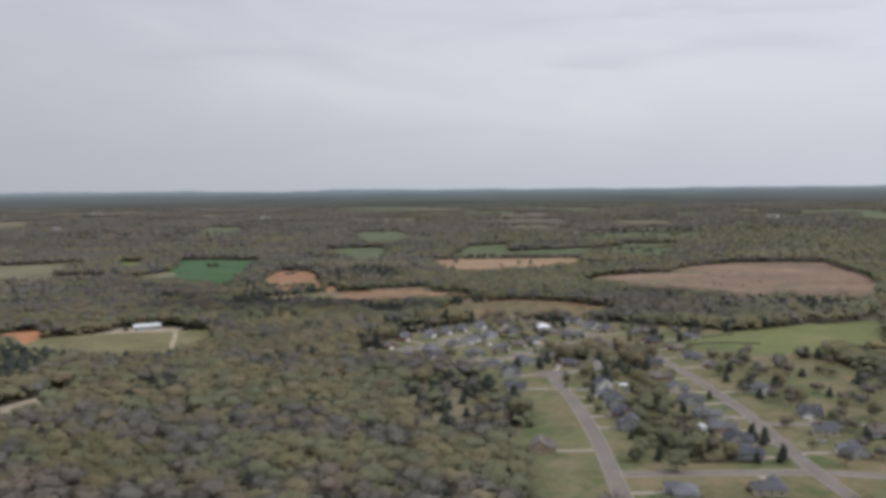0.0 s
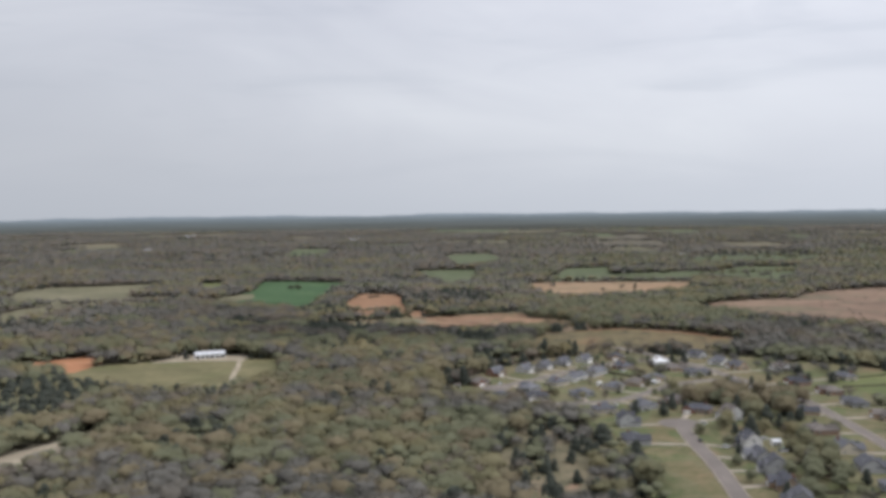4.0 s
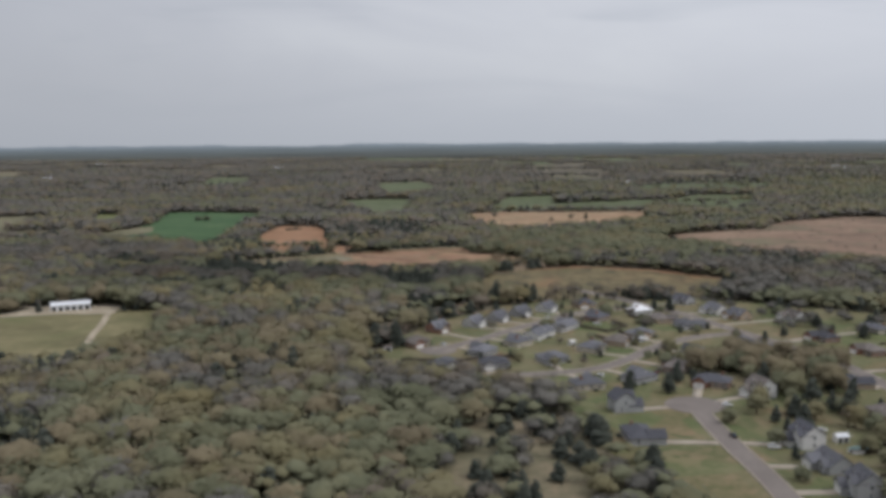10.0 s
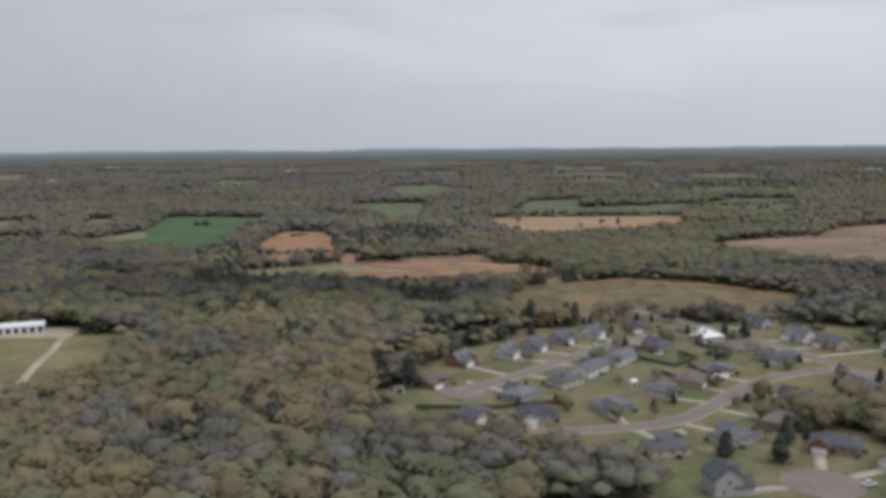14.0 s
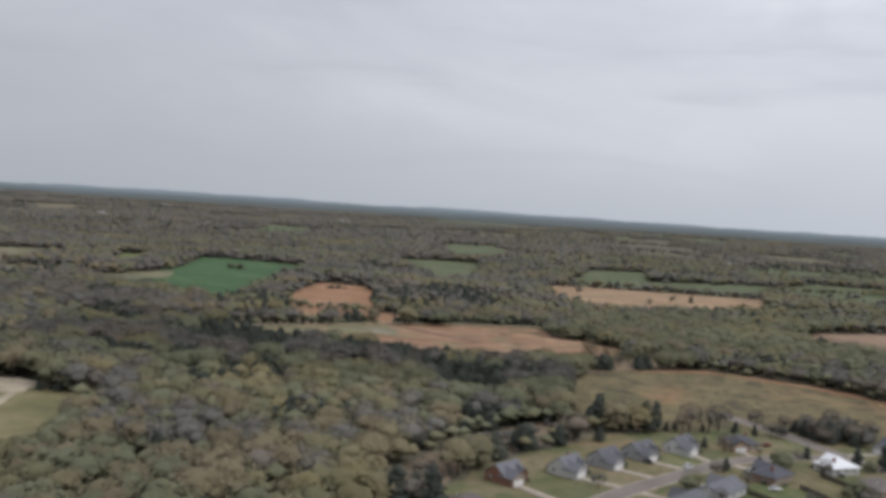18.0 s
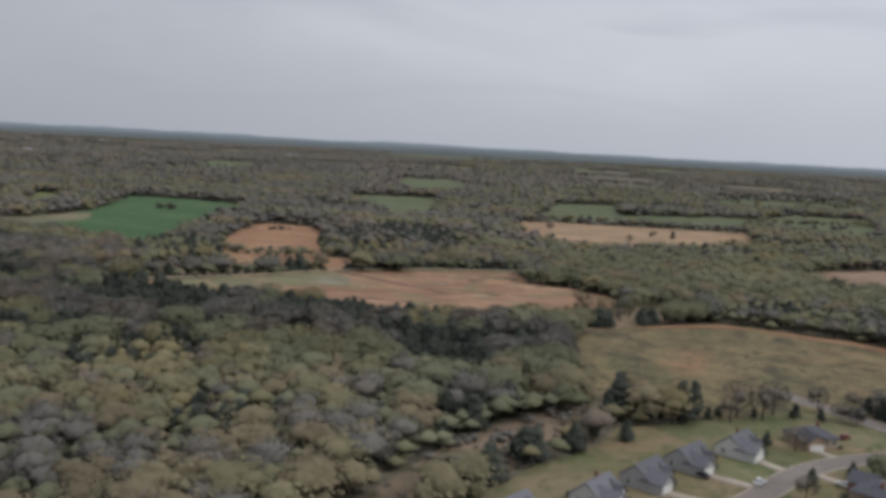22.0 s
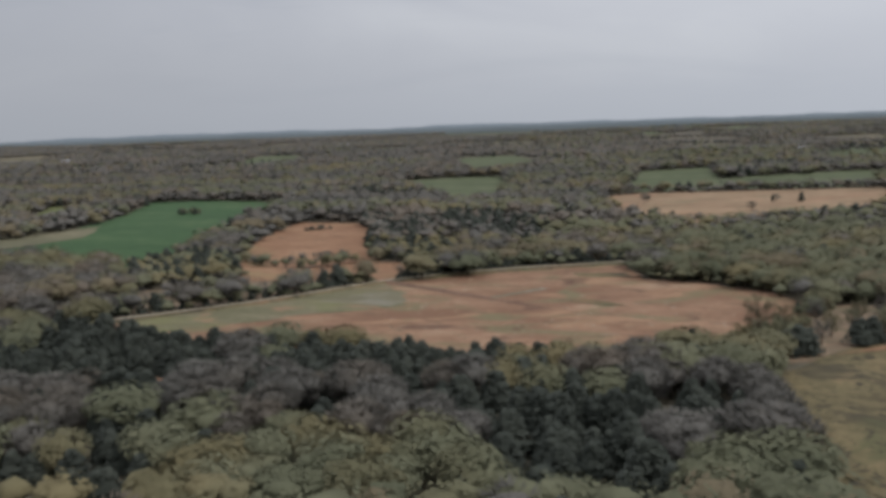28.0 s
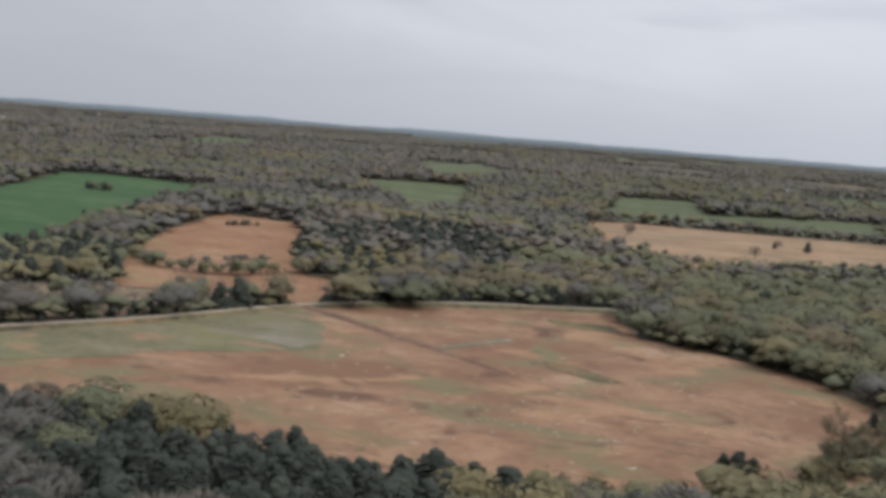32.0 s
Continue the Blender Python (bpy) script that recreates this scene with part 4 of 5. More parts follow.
def hip_roof(w, d, eave, rise, over=0.5, thick=0.2):
    bm = bmesh.new()
    a, b = w / 2 + over, d / 2 + over
    low = [bm.verts.new((x, y, eave - 0.1)) for x, y in ((-a, -b), (a, -b), (a, b), (-a, b))]
    mid = [bm.verts.new((x, y, eave - 0.1 + thick)) for x, y in ((-a, -b), (a, -b), (a, b), (-a, b))]
    r = max(a - b, 0.3)
    top = [bm.verts.new((-r, 0, eave + rise)), bm.verts.new((r, 0, eave + rise))]
    bm.faces.new(low[::-1])
    for i in range(4):
        bm.faces.new((low[i], low[(i + 1) % 4], mid[(i + 1) % 4], mid[i]))
    bm.faces.new((mid[0], mid[1], top[1], top[0]))
    bm.faces.new((mid[2], mid[3], top[0], top[1]))
    bm.faces.new((mid[1], mid[2], top[1]))
    bm.faces.new((mid[3], mid[0], top[0]))
    return bm


def opening(kind, x, y, z, w, h, facing, parent, label=""):
    """A window or door that stands proud of a wall which faces +y, -y, +x or -x."""
    def slab(u0, u1, z0, z1, out0, out1):
        if facing in "NS":
            s = 1 if facing == "N" else -1
            return boxed(x + u0, x + u1, min(y + s * out0, y + s * out1), max(y + s * out0, y + s * out1), z + z0, z + z1)
        s = 1 if facing == "E" else -1
        return boxed(min(x + s * out0, x + s * out1), max(x + s * out0, x + s * out1), y + u0, y + u1, z + z0, z + z1)
    if kind == "window":
        f = part("window", slab(-w / 2, w / 2, 0, h, -0.04, 0.06), TRIM, parent, label)
        part("pane", slab(-w / 2 + 0.1, w / 2 - 0.1, 0.1, h / 2 - 0.04, 0.05, 0.08), GLASS, f)
        part("pane", slab(-w / 2 + 0.1, w / 2 - 0.1, h / 2 + 0.04, h - 0.1, 0.05, 0.08), GLASS, f)
    elif kind == "door":
        f = part("door", slab(-w / 2, w / 2, 0, h, -0.04, 0.07), DOOR, parent, label)
        part("door_frame", slab(-w / 2 - 0.12, w / 2 + 0.12, 0, h + 0.12, -0.05, 0.03), TRIM, parent)
    else:
        f = part("garage_door", slab(-w / 2, w / 2, 0, h, -0.04, 0.05), TRIM, parent, "white panelled garage door")
        for i in range(4):
            part("panel", slab(-w / 2 + 0.1, w / 2 - 0.1, 0.08 + i * h / 4, (i + 1) * h / 4 - 0.08, 0.04, 0.08), TRIM, f)
    return f


STREETS = ["road_cul_de_sac", "road_main", "road_loop_north", "road_loop_south", "road_cross", "road_side", "turning_circle"]
LOTS = []


def nearest_street(x, y):
    best = None
    for s in STREETS:
        line, w = ROADS[s]
        d = np.hypot(line[:, 0] - x, line[:, 1] - y)
        i = int(d.argmin())
        if best is None or d[i] - w / 2 < best[0]:
            best = (float(d[i]) - w / 2, float(line[i, 0]), float(line[i, 1]), w)
    return best


def house(x, y, style, w, d, wall, roof, label, turn=None, metal=False):
    """A family house: walls, main roof, garage wing and front gables towards the street (+y of its own)."""
    gap, sx, sy, _ = nearest_street(x, y)
    facing = math.degrees(math.atan2(sy - y, sx - x)) - 90 if turn is None else turn
    base = new("house")
    z = height_at(x, y) + 0.12
    base.matrix_world = pose(x, y, z, 0, 0, facing)
    tagged(base, label, "house", "houses of the estate")
    W, R = WALLS[wall], METAL_ROOF if metal else ROOFS[roof]
    h = 5.4 if style == "tall" else 2.9
    rise = d / 2 * (0.52 if style in ("hip", "long") else 0.74)
    if style == "hip":
        part("wall", boxed(-w / 2, w / 2, -d / 2, d / 2, -0.4, h), W, base)
        part("roof", hip_roof(w, d, h, rise), R, base)
    else:
        part("wall", gable_walls(0, d / 2, -0.4, h, rise - 0.05, -w / 2, w / 2, 0), W, base)
        part("roof", gable_roof(0, d / 2, h, rise, -w / 2, w / 2, 0), R, base)
    # garage wing with its own gable
    gw, gd = (6.6, 3.4) if style != "long" else (6.0, 2.0)
    gxm = w / 2 - gw / 2
    part("garage_wall", gable_walls(gxm, gw / 2, -0.4, 2.9, gw * 0.34, d / 2 - 0.2, d / 2 + gd, 1), W, base)
    part("garage_roof", gable_roof(gxm, gw / 2, 2.9, gw * 0.34 + 0.05, d / 2 - min(d * 0.3, 3.0), d / 2 + gd, 1), R, base)
    opening("garage", gxm, d / 2 + gd, 0.0, 4.8, 2.2, "N", base)
    # entry gable
    if style in ("gable", "tall"):
        ex = -w / 4
        part("entry_wall", gable_walls(ex, 2.1, -0.4, h, 2.0, d / 2 - 0.2, d / 2 + 1.2, 1), W, base)
        part("entry_roof", gable_roof(ex, 2.1, h, 2.0, 0.5, d / 2 + 1.2, 1), R, base)
        opening("window", ex, d / 2 + 1.2, 0.8, 1.7, 1.5, "N", base)
        for s in (-0.6, 0.35):
            part("dormer", gable_walls(s * w / 2, 0.8, h + rise * 0.25, h + rise * 0.55, 0.7, d / 4 - 1.0, d / 4 + 0.7, 1), TRIM, base)
            part("dormer_roof", gable_roof(s * w / 2, 0.8, h + rise * 0.55, 0.75, d / 4 - 1.6, d / 4 + 0.7, 1, 0.2, 0.12), R, base)
    opening("door", 0.4, d / 2, 0.0, 1.0, 2.1, "N", base)
    if style in ("hip", "long"):
        for wx in (-w * 0.36, -w * 0.17):
            opening("window", wx, d / 2, 0.85, 1.4, 1.4, "N", base)
    for wx in (-w * 0.32, 0.0, w * 0.30):
        opening("window", wx, -d / 2, 0.85, 1.3, 1.4, "S", base)
        if style == "tall":
            opening("window", wx, -d / 2, 3.4, 1.3, 1.4, "S", base)
    opening("window", -w / 2, 0.0, 0.85, 1.2, 1.4, "W", base)
    if style == "tall":
        opening("window", -w / 2, 0.0, 3.6, 1.2, 1.4, "W", base)
        opening("window", w / 2, 0.0, 3.6, 1.2, 1.4, "E", base)
    opening("window", w / 2, -d * 0.2, 0.85, 1.2, 1.4, "E", base)
    if style in ("gable", "hip") and (wall + roof) % 2:
        part("chimney", boxed(-w * 0.28, -w * 0.28 + 0.9, -d * 0.22, -d * 0.22 + 0.9, h - 0.5, h + rise + 0.7), WALLS[0], base, "brick chimney")
    elif style != "tall":
        part("vent_pipe", boxed(w * 0.1, w * 0.1 + 0.15, -d * 0.3, -d * 0.3 + 0.15, h, h + rise * 0.4 + 0.9), TRIM, base)
    LOTS.append((x, y, facing, w, d, gxm, gd, gap))
    return base


H_LABEL = {"gable": "single-storey house with steep grey shingle gables", "hip": "low brick house with a grey hipped shingle roof",
           "long": "long low house with pale walls and a grey shingle roof", "tall": "two-storey house with pale siding and dark shingles"}


def row(style, w, d, items):
    for x, y, wall, roof in items:
        house(x, y, style, w, d, wall, roof, H_LABEL[style] + (" by the circle" if math.dist((x, y), (78, 650)) < 36 else ""))


# the north loop
row("gable", 11.8, 9.2, [(-14, 819, 3, 0), (1, 835, 2, 0), (16, 851, 2, 0), (34, 866, 3, 0), (-36, 803, 0, 0)])
row("hip", 13.5, 10, [(61, 881, 4, 1), (-47, 766, 0, 2), (-10, 744, 2, 0), (10, 765, 1, 0)])
row("long", 20, 10, [(39, 807, 3, 0), (23, 786, 3, 0)])
# between the loops
row("hip", 14, 10, [(63, 834, 0, 1), (48, 752, 1, 0), (64, 768, 4, 2), (25, 728, 2, 0), (80, 785, 4, 0)])
row("hip", 15, 10.5, [(101, 829, 4, 2), (113, 811, 2, 0)])
# south loop, outer side
row("hip", 14, 10, [(62, 690, 2, 0), (84, 708, 0, 2), (100, 738, 2, 1), (36, 678, 1, 0), (-5, 717, 2, 1), (-30, 716, 2, 0)])
row("long", 23, 11, [(134, 752, 3, 0)])
# the far side of the long street
row("gable", 13, 9.6, [(152, 838, 4, 0), (184, 832, 3, 2), (142, 856, 3, 0), (130, 892, 2, 1)])
row("hip", 13.5, 10, [(180, 774, 0, 1), (192, 742, 0, 2), (218, 795, 1, 0), (196, 705, 2, 0), (201, 668, 4, 2)])
house(93, 855, "hip", 13.5, 10, 3, 0, "low house with a bright white metal roof", metal=True)
# round the turning circle
row("tall", 10, 8.8, [(46, 644, 2, 1), (110, 664, 3, 2)])
row("hip", 15.5, 10, [(94, 682, 0, 1), (46, 606, 2, 1)])
# the street to the south
row("tall", 10, 9, [(106, 599, 3, 1), (107, 552, 2, 0), (104, 500, 2, 0)])
row("gable", 12, 9.4, [(106, 575, 2, 0), (106, 528, 4, 1), (49, 463, 4, 2)])
row("gable", 13, 10, [(151, 592, 1, 0), (152, 560, 2, 0), (153, 472, 2, 1)])
row("hip", 14, 10.5, [(152, 526, 2, 0), (152, 497, 4, 0), (150, 449, 2, 1), (105, 390, 2, 0), (143, 394, 1, 0), (155, 680, 4, 1), (150, 632, 0, 2)])
row("gable", 12.5, 9.6, [(208, 585, 3, 0), (214, 526, 2, 1), (207, 487, 1, 0), (206, 448, 2, 0), (234, 482, 3, 2)])

# drives from each garage to its street
for x, y, facing, w, d, gxm, gd, gap in LOTS:
    m = pose(x, y, 0, 0, 0, facing)
    a = m @ Vector((gxm, d / 2 + gd + 0.1, 0))
    _, sx, sy, sw = nearest_street(a.x, a.y)
    out = (Vector((sx, sy, 0)) - a)
    if out.length < sw / 2 + 1.5:
        continue
    b = a + out.normalized() * (out.length - sw / 2 + 0.2)
    tagged(ribbon("driveway", [Vector((a.x, a.y)), Vector(((a.x + b.x) / 2, (a.y + b.y) / 2)), Vector((b.x, b.y))], [(-2.0, -0.1), (-2.0, 0.0), (2.0, 0.0), (2.0, -0.1)], M["concrete"], lift=0.27),
           "pale concrete drive to a garage", "driveway", kind="structure")


# ---------------------------------------------------------------- cars
def car(x, y, turn, colour, label, tall=False):
    base = new("car")
    base.matrix_world = pose(x, y, height_at(x, y) + 0.36, 0, 0, turn)
    tagged(base, label, "car", "cars in the estate")
    mat = CAR_PAINT[colour]
    k = 0.25 if tall else 0.0
    body = swept([(-2.25, 0.3), (2.2, 0.3), (2.3, 0.55), (2.2, 0.82), (1.1, 0.95 + k * 0.5), (-2.2, 0.98 + k), (-2.3, 0.6)], -0.88, 0.88, 1)
    bmesh.ops.bevel(body, geom=body.edges[:], offset=0.07, segments=2, affect="EDGES")
    part("body", body, mat, base)
    cabin = swept([(-1.9, 0.9), (1.05, 0.9), (0.35, 1.46 + k), (-1.35, 1.48 + k)], -0.74, 0.74, 1)
    bmesh.ops.bevel(cabin, geom=cabin.edges[:], offset=0.05, segments=1, affect="EDGES")
    part("cabin", cabin, GLASS, base, "dark tinted windows")
    part("roof", boxed(-1.28, 0.30, -0.7, 0.7, 1.45 + k, 1.51 + k), mat, base)
    for wx in (-1.4, 1.4):
        for wy in (-0.82, 0.82):
            for nm, r, t, mt in (("tyre", 0.33, 0.22, RUBBER), ("rim", 0.2, 0.24, CHROME)):
                bm = bmesh.new()
                bmesh.ops.create_cone(bm, cap_ends=True, segments=14, radius1=r, radius2=r, depth=t, matrix=Matrix.Translation((wx, wy, 0.33)) @ Matrix.Rotation(math.pi / 2, 4, "X"))
                if nm == "tyre":
                    wheel = part("wheel", bm, mt, base)
                else:
                    part("rim", bm, mt, wheel)
    for wy in (-0.62, 0.62):
        part("headlight", boxed(2.2, 2.29, wy - 0.16, wy + 0.16, 0.58, 0.72), TRIM, base)
        part("tail_light", boxed(-2.31, -2.22, wy - 0.14, wy + 0.14, 0.66, 0.82), CAR_PAINT["red"], base)
    return base


CAR_PAINT = {"white": paint("white_car_paint", (0.78, 0.78, 0.77), 0.25, 0.03), "dark": paint("black_car_paint", (0.03, 0.03, 0.035), 0.25, 0.1), "red": paint("red_car_paint", (0.22, 0.03, 0.03), 0.3, 0.1),
             "silver": paint("silver_car_paint", (0.48, 0.48, 0.49), 0.3, 0.05)}
car(33, 839, 48, "white", "white pickup-sized car parked at the kerb", True)
car(57, 842, 130, "white", "white car parked on a concrete drive")
car(74, 887, 40, "red", "dark red car beside a house")
car(61, 820, 15, "white", "white car behind a fenced yard")
car(27, 804, 140, "dark", "black car on a drive beside a long house")
car(18, 842, 125, "dark", "black car in front of a grey house")
car(-31, 764, 60, "white", "white car at the end of the street")
car(86, 731, 150, "dark", "black car on a curved drive")
car(91, 648, 20, "white", "white car on the lawn edge of the turning circle", True)
car(45, 697, 120, "white", "white car parked near the south loop")
car(82, 608, 92, "dark", "black car parked along the street")
car(93, 595, 5, "white", "white car on a concrete drive", True)
car(117, 614, 0, "white", "white car behind a pale house")
car(73, 703, 60, "red", "dark red car in front of a brick house")
car(75, 770, 30, "white", "white car on a short drive")
car(172, 548, 92, "silver", "silver car along the long street")
car(166, 520, 5, "white", "white car on a pale drive")
car(168, 486, 10, "white", "white car at a garage")
car(198, 470, 0, "silver", "silver car on a drive")
car(163, 607, 0, "dark", "black car on a drive")


# ---------------------------------------------------------------- yards: fences, sheds, pool
def fence(corners, label, h=1.8, mat=None):
    base = new("fence")
    x0, y0 = corners[0]
    base.location = (x0, y0, height_at(x0, y0) + 0.1)
    tagged(base, label, "fence", "garden fences")
    z0 = base.location.z
    for a, b in zip(corners, corners[1:]):
        n = max(1, round(math.dist(a, b) / 2.6))
        ang = math.atan2(b[1] - a[1], b[0] - a[0])
        for i in range(n):
            u = (i + 0.5) / n
            px, py = a[0] + (b[0] - a[0]) * u, a[1] + (b[1] - a[1]) * u
            L = math.dist(a, b) / n
            m = Matrix.Translation((px - x0, py - y0, height_at(px, py) + 0.1 - z0)) @ Matrix.Rotation(ang, 4, "Z")
            p = part("panel", boxed(-L / 2 + 0.06, L / 2 - 0.06, -0.03, 0.03, 0.05, h), mat or FENCE_WOOD, base)
            p.matrix_local = m
            q = part("post", boxed(-L / 2 - 0.06, -L / 2 + 0.06, -0.07, 0.07, -0.2, h + 0.12), mat or FENCE_WOOD, base)
            q.matrix_local = m
    return base


fence([(52, 822), (50, 812), (64, 797), (78, 812), (71, 826)], "dark board fence round a back garden")
fence([(55, 785), (62, 773), (76, 784), (70, 798)], "dark board fence behind a house")
fence([(84, 845), (90, 834), (105, 838)], "dark board fence beside a white-roofed house")
fence([(-52, 728), (-20, 728), (10, 738)], "long dark board fence behind the houses")
fence([(128, 436), (130, 470), (130, 519), (133, 560), (134, 600)], "long dark board fence between two rows of gardens")
fence([(117, 519), (143, 519)], "dark board fence across a garden")
fence([(117, 488), (142, 488)], "dark board fence across a garden")
fence([(116, 461), (142, 461)], "dark board fence across a garden")
fence([(118, 590), (145, 590)], "dark board fence across a garden")
fence([(120, 437), (140, 437), (152, 436)], "dark board fence beside the cross street")
fence([(118, 566), (132, 566), (132, 545), (118, 545)], "dark board fence round a lawn")
fence([(205, 762), (235, 770), (268, 765)], "dark rail fence along a pasture", 1.2)
fence([(208, 788), (232, 800), (262, 815)], "dark rail fence along a pasture", 1.2)
fence([(118, 645), (140, 648), (142, 620)], "dark board fence behind a tall house")


def outbuilding(name, x, y, w, d, h, turn, wall, roof, label, category, doors=0):
    base = new(name)
    base.matrix_world = pose(x, y, height_at(x, y) + 0.1, 0, 0, turn)
    tagged(base, label, category)
    part("wall", gable_walls(0, d / 2, -0.4, h, d * 0.2, -w / 2, w / 2, 0), wall, base)
    part("roof", gable_roof(0, d / 2, h, d * 0.2 + 0.05, -w / 2, w / 2, 0, 0.35, 0.12), roof, base)
    # each bay's inner shade is a dark slab on the closed wall
    for i in range(doors):
        u = -w / 2 + (i + 0.5) * w / doors
        part("bay_door", boxed(u - w / doors * 0.32, u + w / doors * 0.32, -d / 2 - 0.05, -d / 2 + 0.02, 0, h * 0.75), GLASS, base, "dark slab for the shade in an open bay")
    return base


WHITE_SHEET = paint("white_sheet_metal", (0.70, 0.71, 0.72), 0.4, 0.06)
GREY_SHEET = paint("grey_sheet_metal", (0.42, 0.43, 0.45), 0.4, 0.08)
outbuilding("long_shed", -288, 877, 25, 8, 4.2, 24, WHITE_SHEET, WHITE_SHEET, "long white metal shed with dark bays in a pasture", "shed", 6)
outbuilding("barn", -322, 895, 9, 7, 3.0, 30, WALLS[4], GREY_SHEET, "small brown barn near a long shed", "barn", 1)
outbuilding("garden_shed", -61, 752, 4.0, 3.0, 2.3, 20, TRIM, ROOFS[2], "small white garden shed under a dark cedar", "shed", 1)
outbuilding("garden_shed", 39, 764, 3.0, 2.6, 2.2, 40, TRIM, TRIM, "small white garden shed on a lawn", "shed", 1)
outbuilding("garden_shed", 143, 497, 8.5, 3.2, 2.4, 90, WHITE_SHEET, WHITE_SHEET, "long white garden shed behind a house", "shed", 2)
outbuilding("garden_shed", 120, 603, 4.5, 3.5, 2.5, 10, TRIM, WHITE_SHEET, "white open garden shed beside a pool", "shed", 2)
outbuilding("carport", 77, 772, 5.5, 4.0, 2.4, 30, TRIM, WHITE_SHEET, "white metal carport beside a drive", "carport", 2)
outbuilding("farmhouse", 328, 2240, 26, 16, 6, 10, WHITE_SHEET, WHITE_SHEET, "far white farm building on a rise", "building", 3)
outbuilding("farmhouse", 414, 2640, 22, 14, 5, 30, WALLS[1], ROOFS[0], "far pale farmhouse among trees", "building", 3)
outbuilding("warehouse", 1150, 3170, 42, 16, 7, 5, WHITE_SHEET, WHITE_SHEET, "far long white farm building", "building", 4)
outbuilding("warehouse", -1540, 4050, 46, 16, 7, -10, WHITE_SHEET, WHITE_SHEET, "far long white industrial building", "building", 4)
outbuilding("farmhouse", -1193, 2804, 24, 14, 6, 20, WALLS[1], GREY_SHEET, "far pale farmhouse near the woods", "building", 3)
outbuilding("farmhouse", -705, 3600, 40, 18, 7, 0, WALLS[1], GREY_SHEET, "far pale farm building", "building", 3)


def pool(x, y):
    base = new("swimming_pool")
    base.matrix_world = pose(x, y, height_at(x, y) + 0.1, 0, 0, 15)
    tagged(base, "oval above-ground pool with pale blue-green water", "pool")
    for nm, r0, r1, z0, z1, mt in (("rim", 1.0, 0.95, 0, 1.2, TRIM), ("water", 0.95, 0.95, 1.0, 1.1, paint("pool_water", (0.14, 0.27, 0.27), 0.1, 0.1))):
        bm = bmesh.new()
        bmesh.ops.create_cone(bm, cap_ends=nm == "water", segments=32, radius1=r0, radius2=r1, depth=z1 - z0, matrix=Matrix.Translation((0, 0, (z0 + z1) / 2)))
        for v in bm.verts:
            v.co.x *= 4.2
            v.co.y *= 2.4
        part(nm, bm, mt, base)


pool(122, 592)


# ---------------------------------------------------------------- single trees
def tree_mesh(kind, seed):
    rng = np.random.RandomState(seed)
    v, f = crown(rng, kind, {"spring": 13, "catkin": 13, "bare_tree": 2, "evergreen": 9}[kind], {"spring": 190, "catkin": 190, "bare_tree": 420, "evergreen": 150}[kind], 0.034 if kind == "bare_tree" else 0.042)
    ob = mesh_object("crown", v, f, [M[kind]], tone=np.full(len(v), rng.uniform(0.2, 0.8)), smooth=True)
    return ob


def limb(bm, a, b, ra, rb):
    a, b = Vector(a), Vector(b)
    d = (b - a).normalized()
    s = d.orthogonal().normalized()
    t = d.cross(s)
    rings = [[bm.verts.new(p + (s * math.cos(q) + t * math.sin(q)) * r) for q in (0, 1.26, 2.51, 3.77, 5.03)] for p, r in ((a, ra), (b, rb))]
    for i in range(5):
        bm.faces.new((rings[0][i], rings[0][(i + 1) % 5], rings[1][(i + 1) % 5], rings[1][i]))


def tree(kind, seed, label):
    """A tree one metre high, to be copied at its true size."""
    rng = random.Random(seed)
    base = new("tree")
    tagged(base, label, "tree", "trees of the estate")
    bm = bmesh.new()
    limb(bm, (0, 0, -0.03), (0.01, 0, 0.35), 0.028, 0.02)
    limb(bm, (0.01, 0, 0.35), (0.0, 0.01, 0.85), 0.02, 0.005)
    part("trunk", bm, M["bark"], base)
    if kind != "evergreen":
        for i in range(5):
            a = i * 1.26 + rng.uniform(-0.4, 0.4)
            bm = bmesh.new()
            limb(bm, (0, 0, 0.28 + 0.06 * i), (0.26 * math.cos(a), 0.26 * math.sin(a), 0.55 + 0.07 * i), 0.013, 0.004)
            part("limb", bm, M["bark"], base)
    ob = tree_mesh(kind, seed)
    ob.parent = base
    return base


TREE_LABEL = {"spring": "garden tree with fresh yellow-green spring leaves", "bare_tree": "brown garden tree just coming into bud", "catkin": "tall garden tree with ochre-brown catkins", "evergreen": "dark green cedar on a lawn"}
FORMS = {k: [tree(k, 40 + 7 * i + j, TREE_LABEL[k]) for j in range(4)] for i, k in enumerate(("spring", "bare_tree", "evergreen", "catkin"))}
used = set()


def stand(kind, x, y, h, label="", wide=1.0):
    """Plant a single tree of that height."""
    r = random.Random(int(x * 7 + y * 13))
    form = FORMS[kind][r.randrange(4)]
    s = h * wide * r.uniform(0.95, 1.2) * (1.15 if kind == "evergreen" else 1.0)
    m = Matrix.LocRotScale((x, y, height_at(x, y) + 0.1), Euler((0, 0, r.uniform(0, 6.28))), (s, s, h))
    if form not in used:
        used.add(form)
        form.matrix_basis = m
        ob = form
    else:
        ob = copy_thing(form, m @ Matrix.Diagonal((1 / form.scale.x, 1 / form.scale.y, 1 / form.scale.z, 1)))
    if label:
        tagged(ob, label)
    return ob


def clump(kind, h, spots, label=""):
    for i, (x, y) in enumerate(spots):
        stand(kind, x, y, h * (0.85 + 0.07 * ((i * 5) % 6)), label)


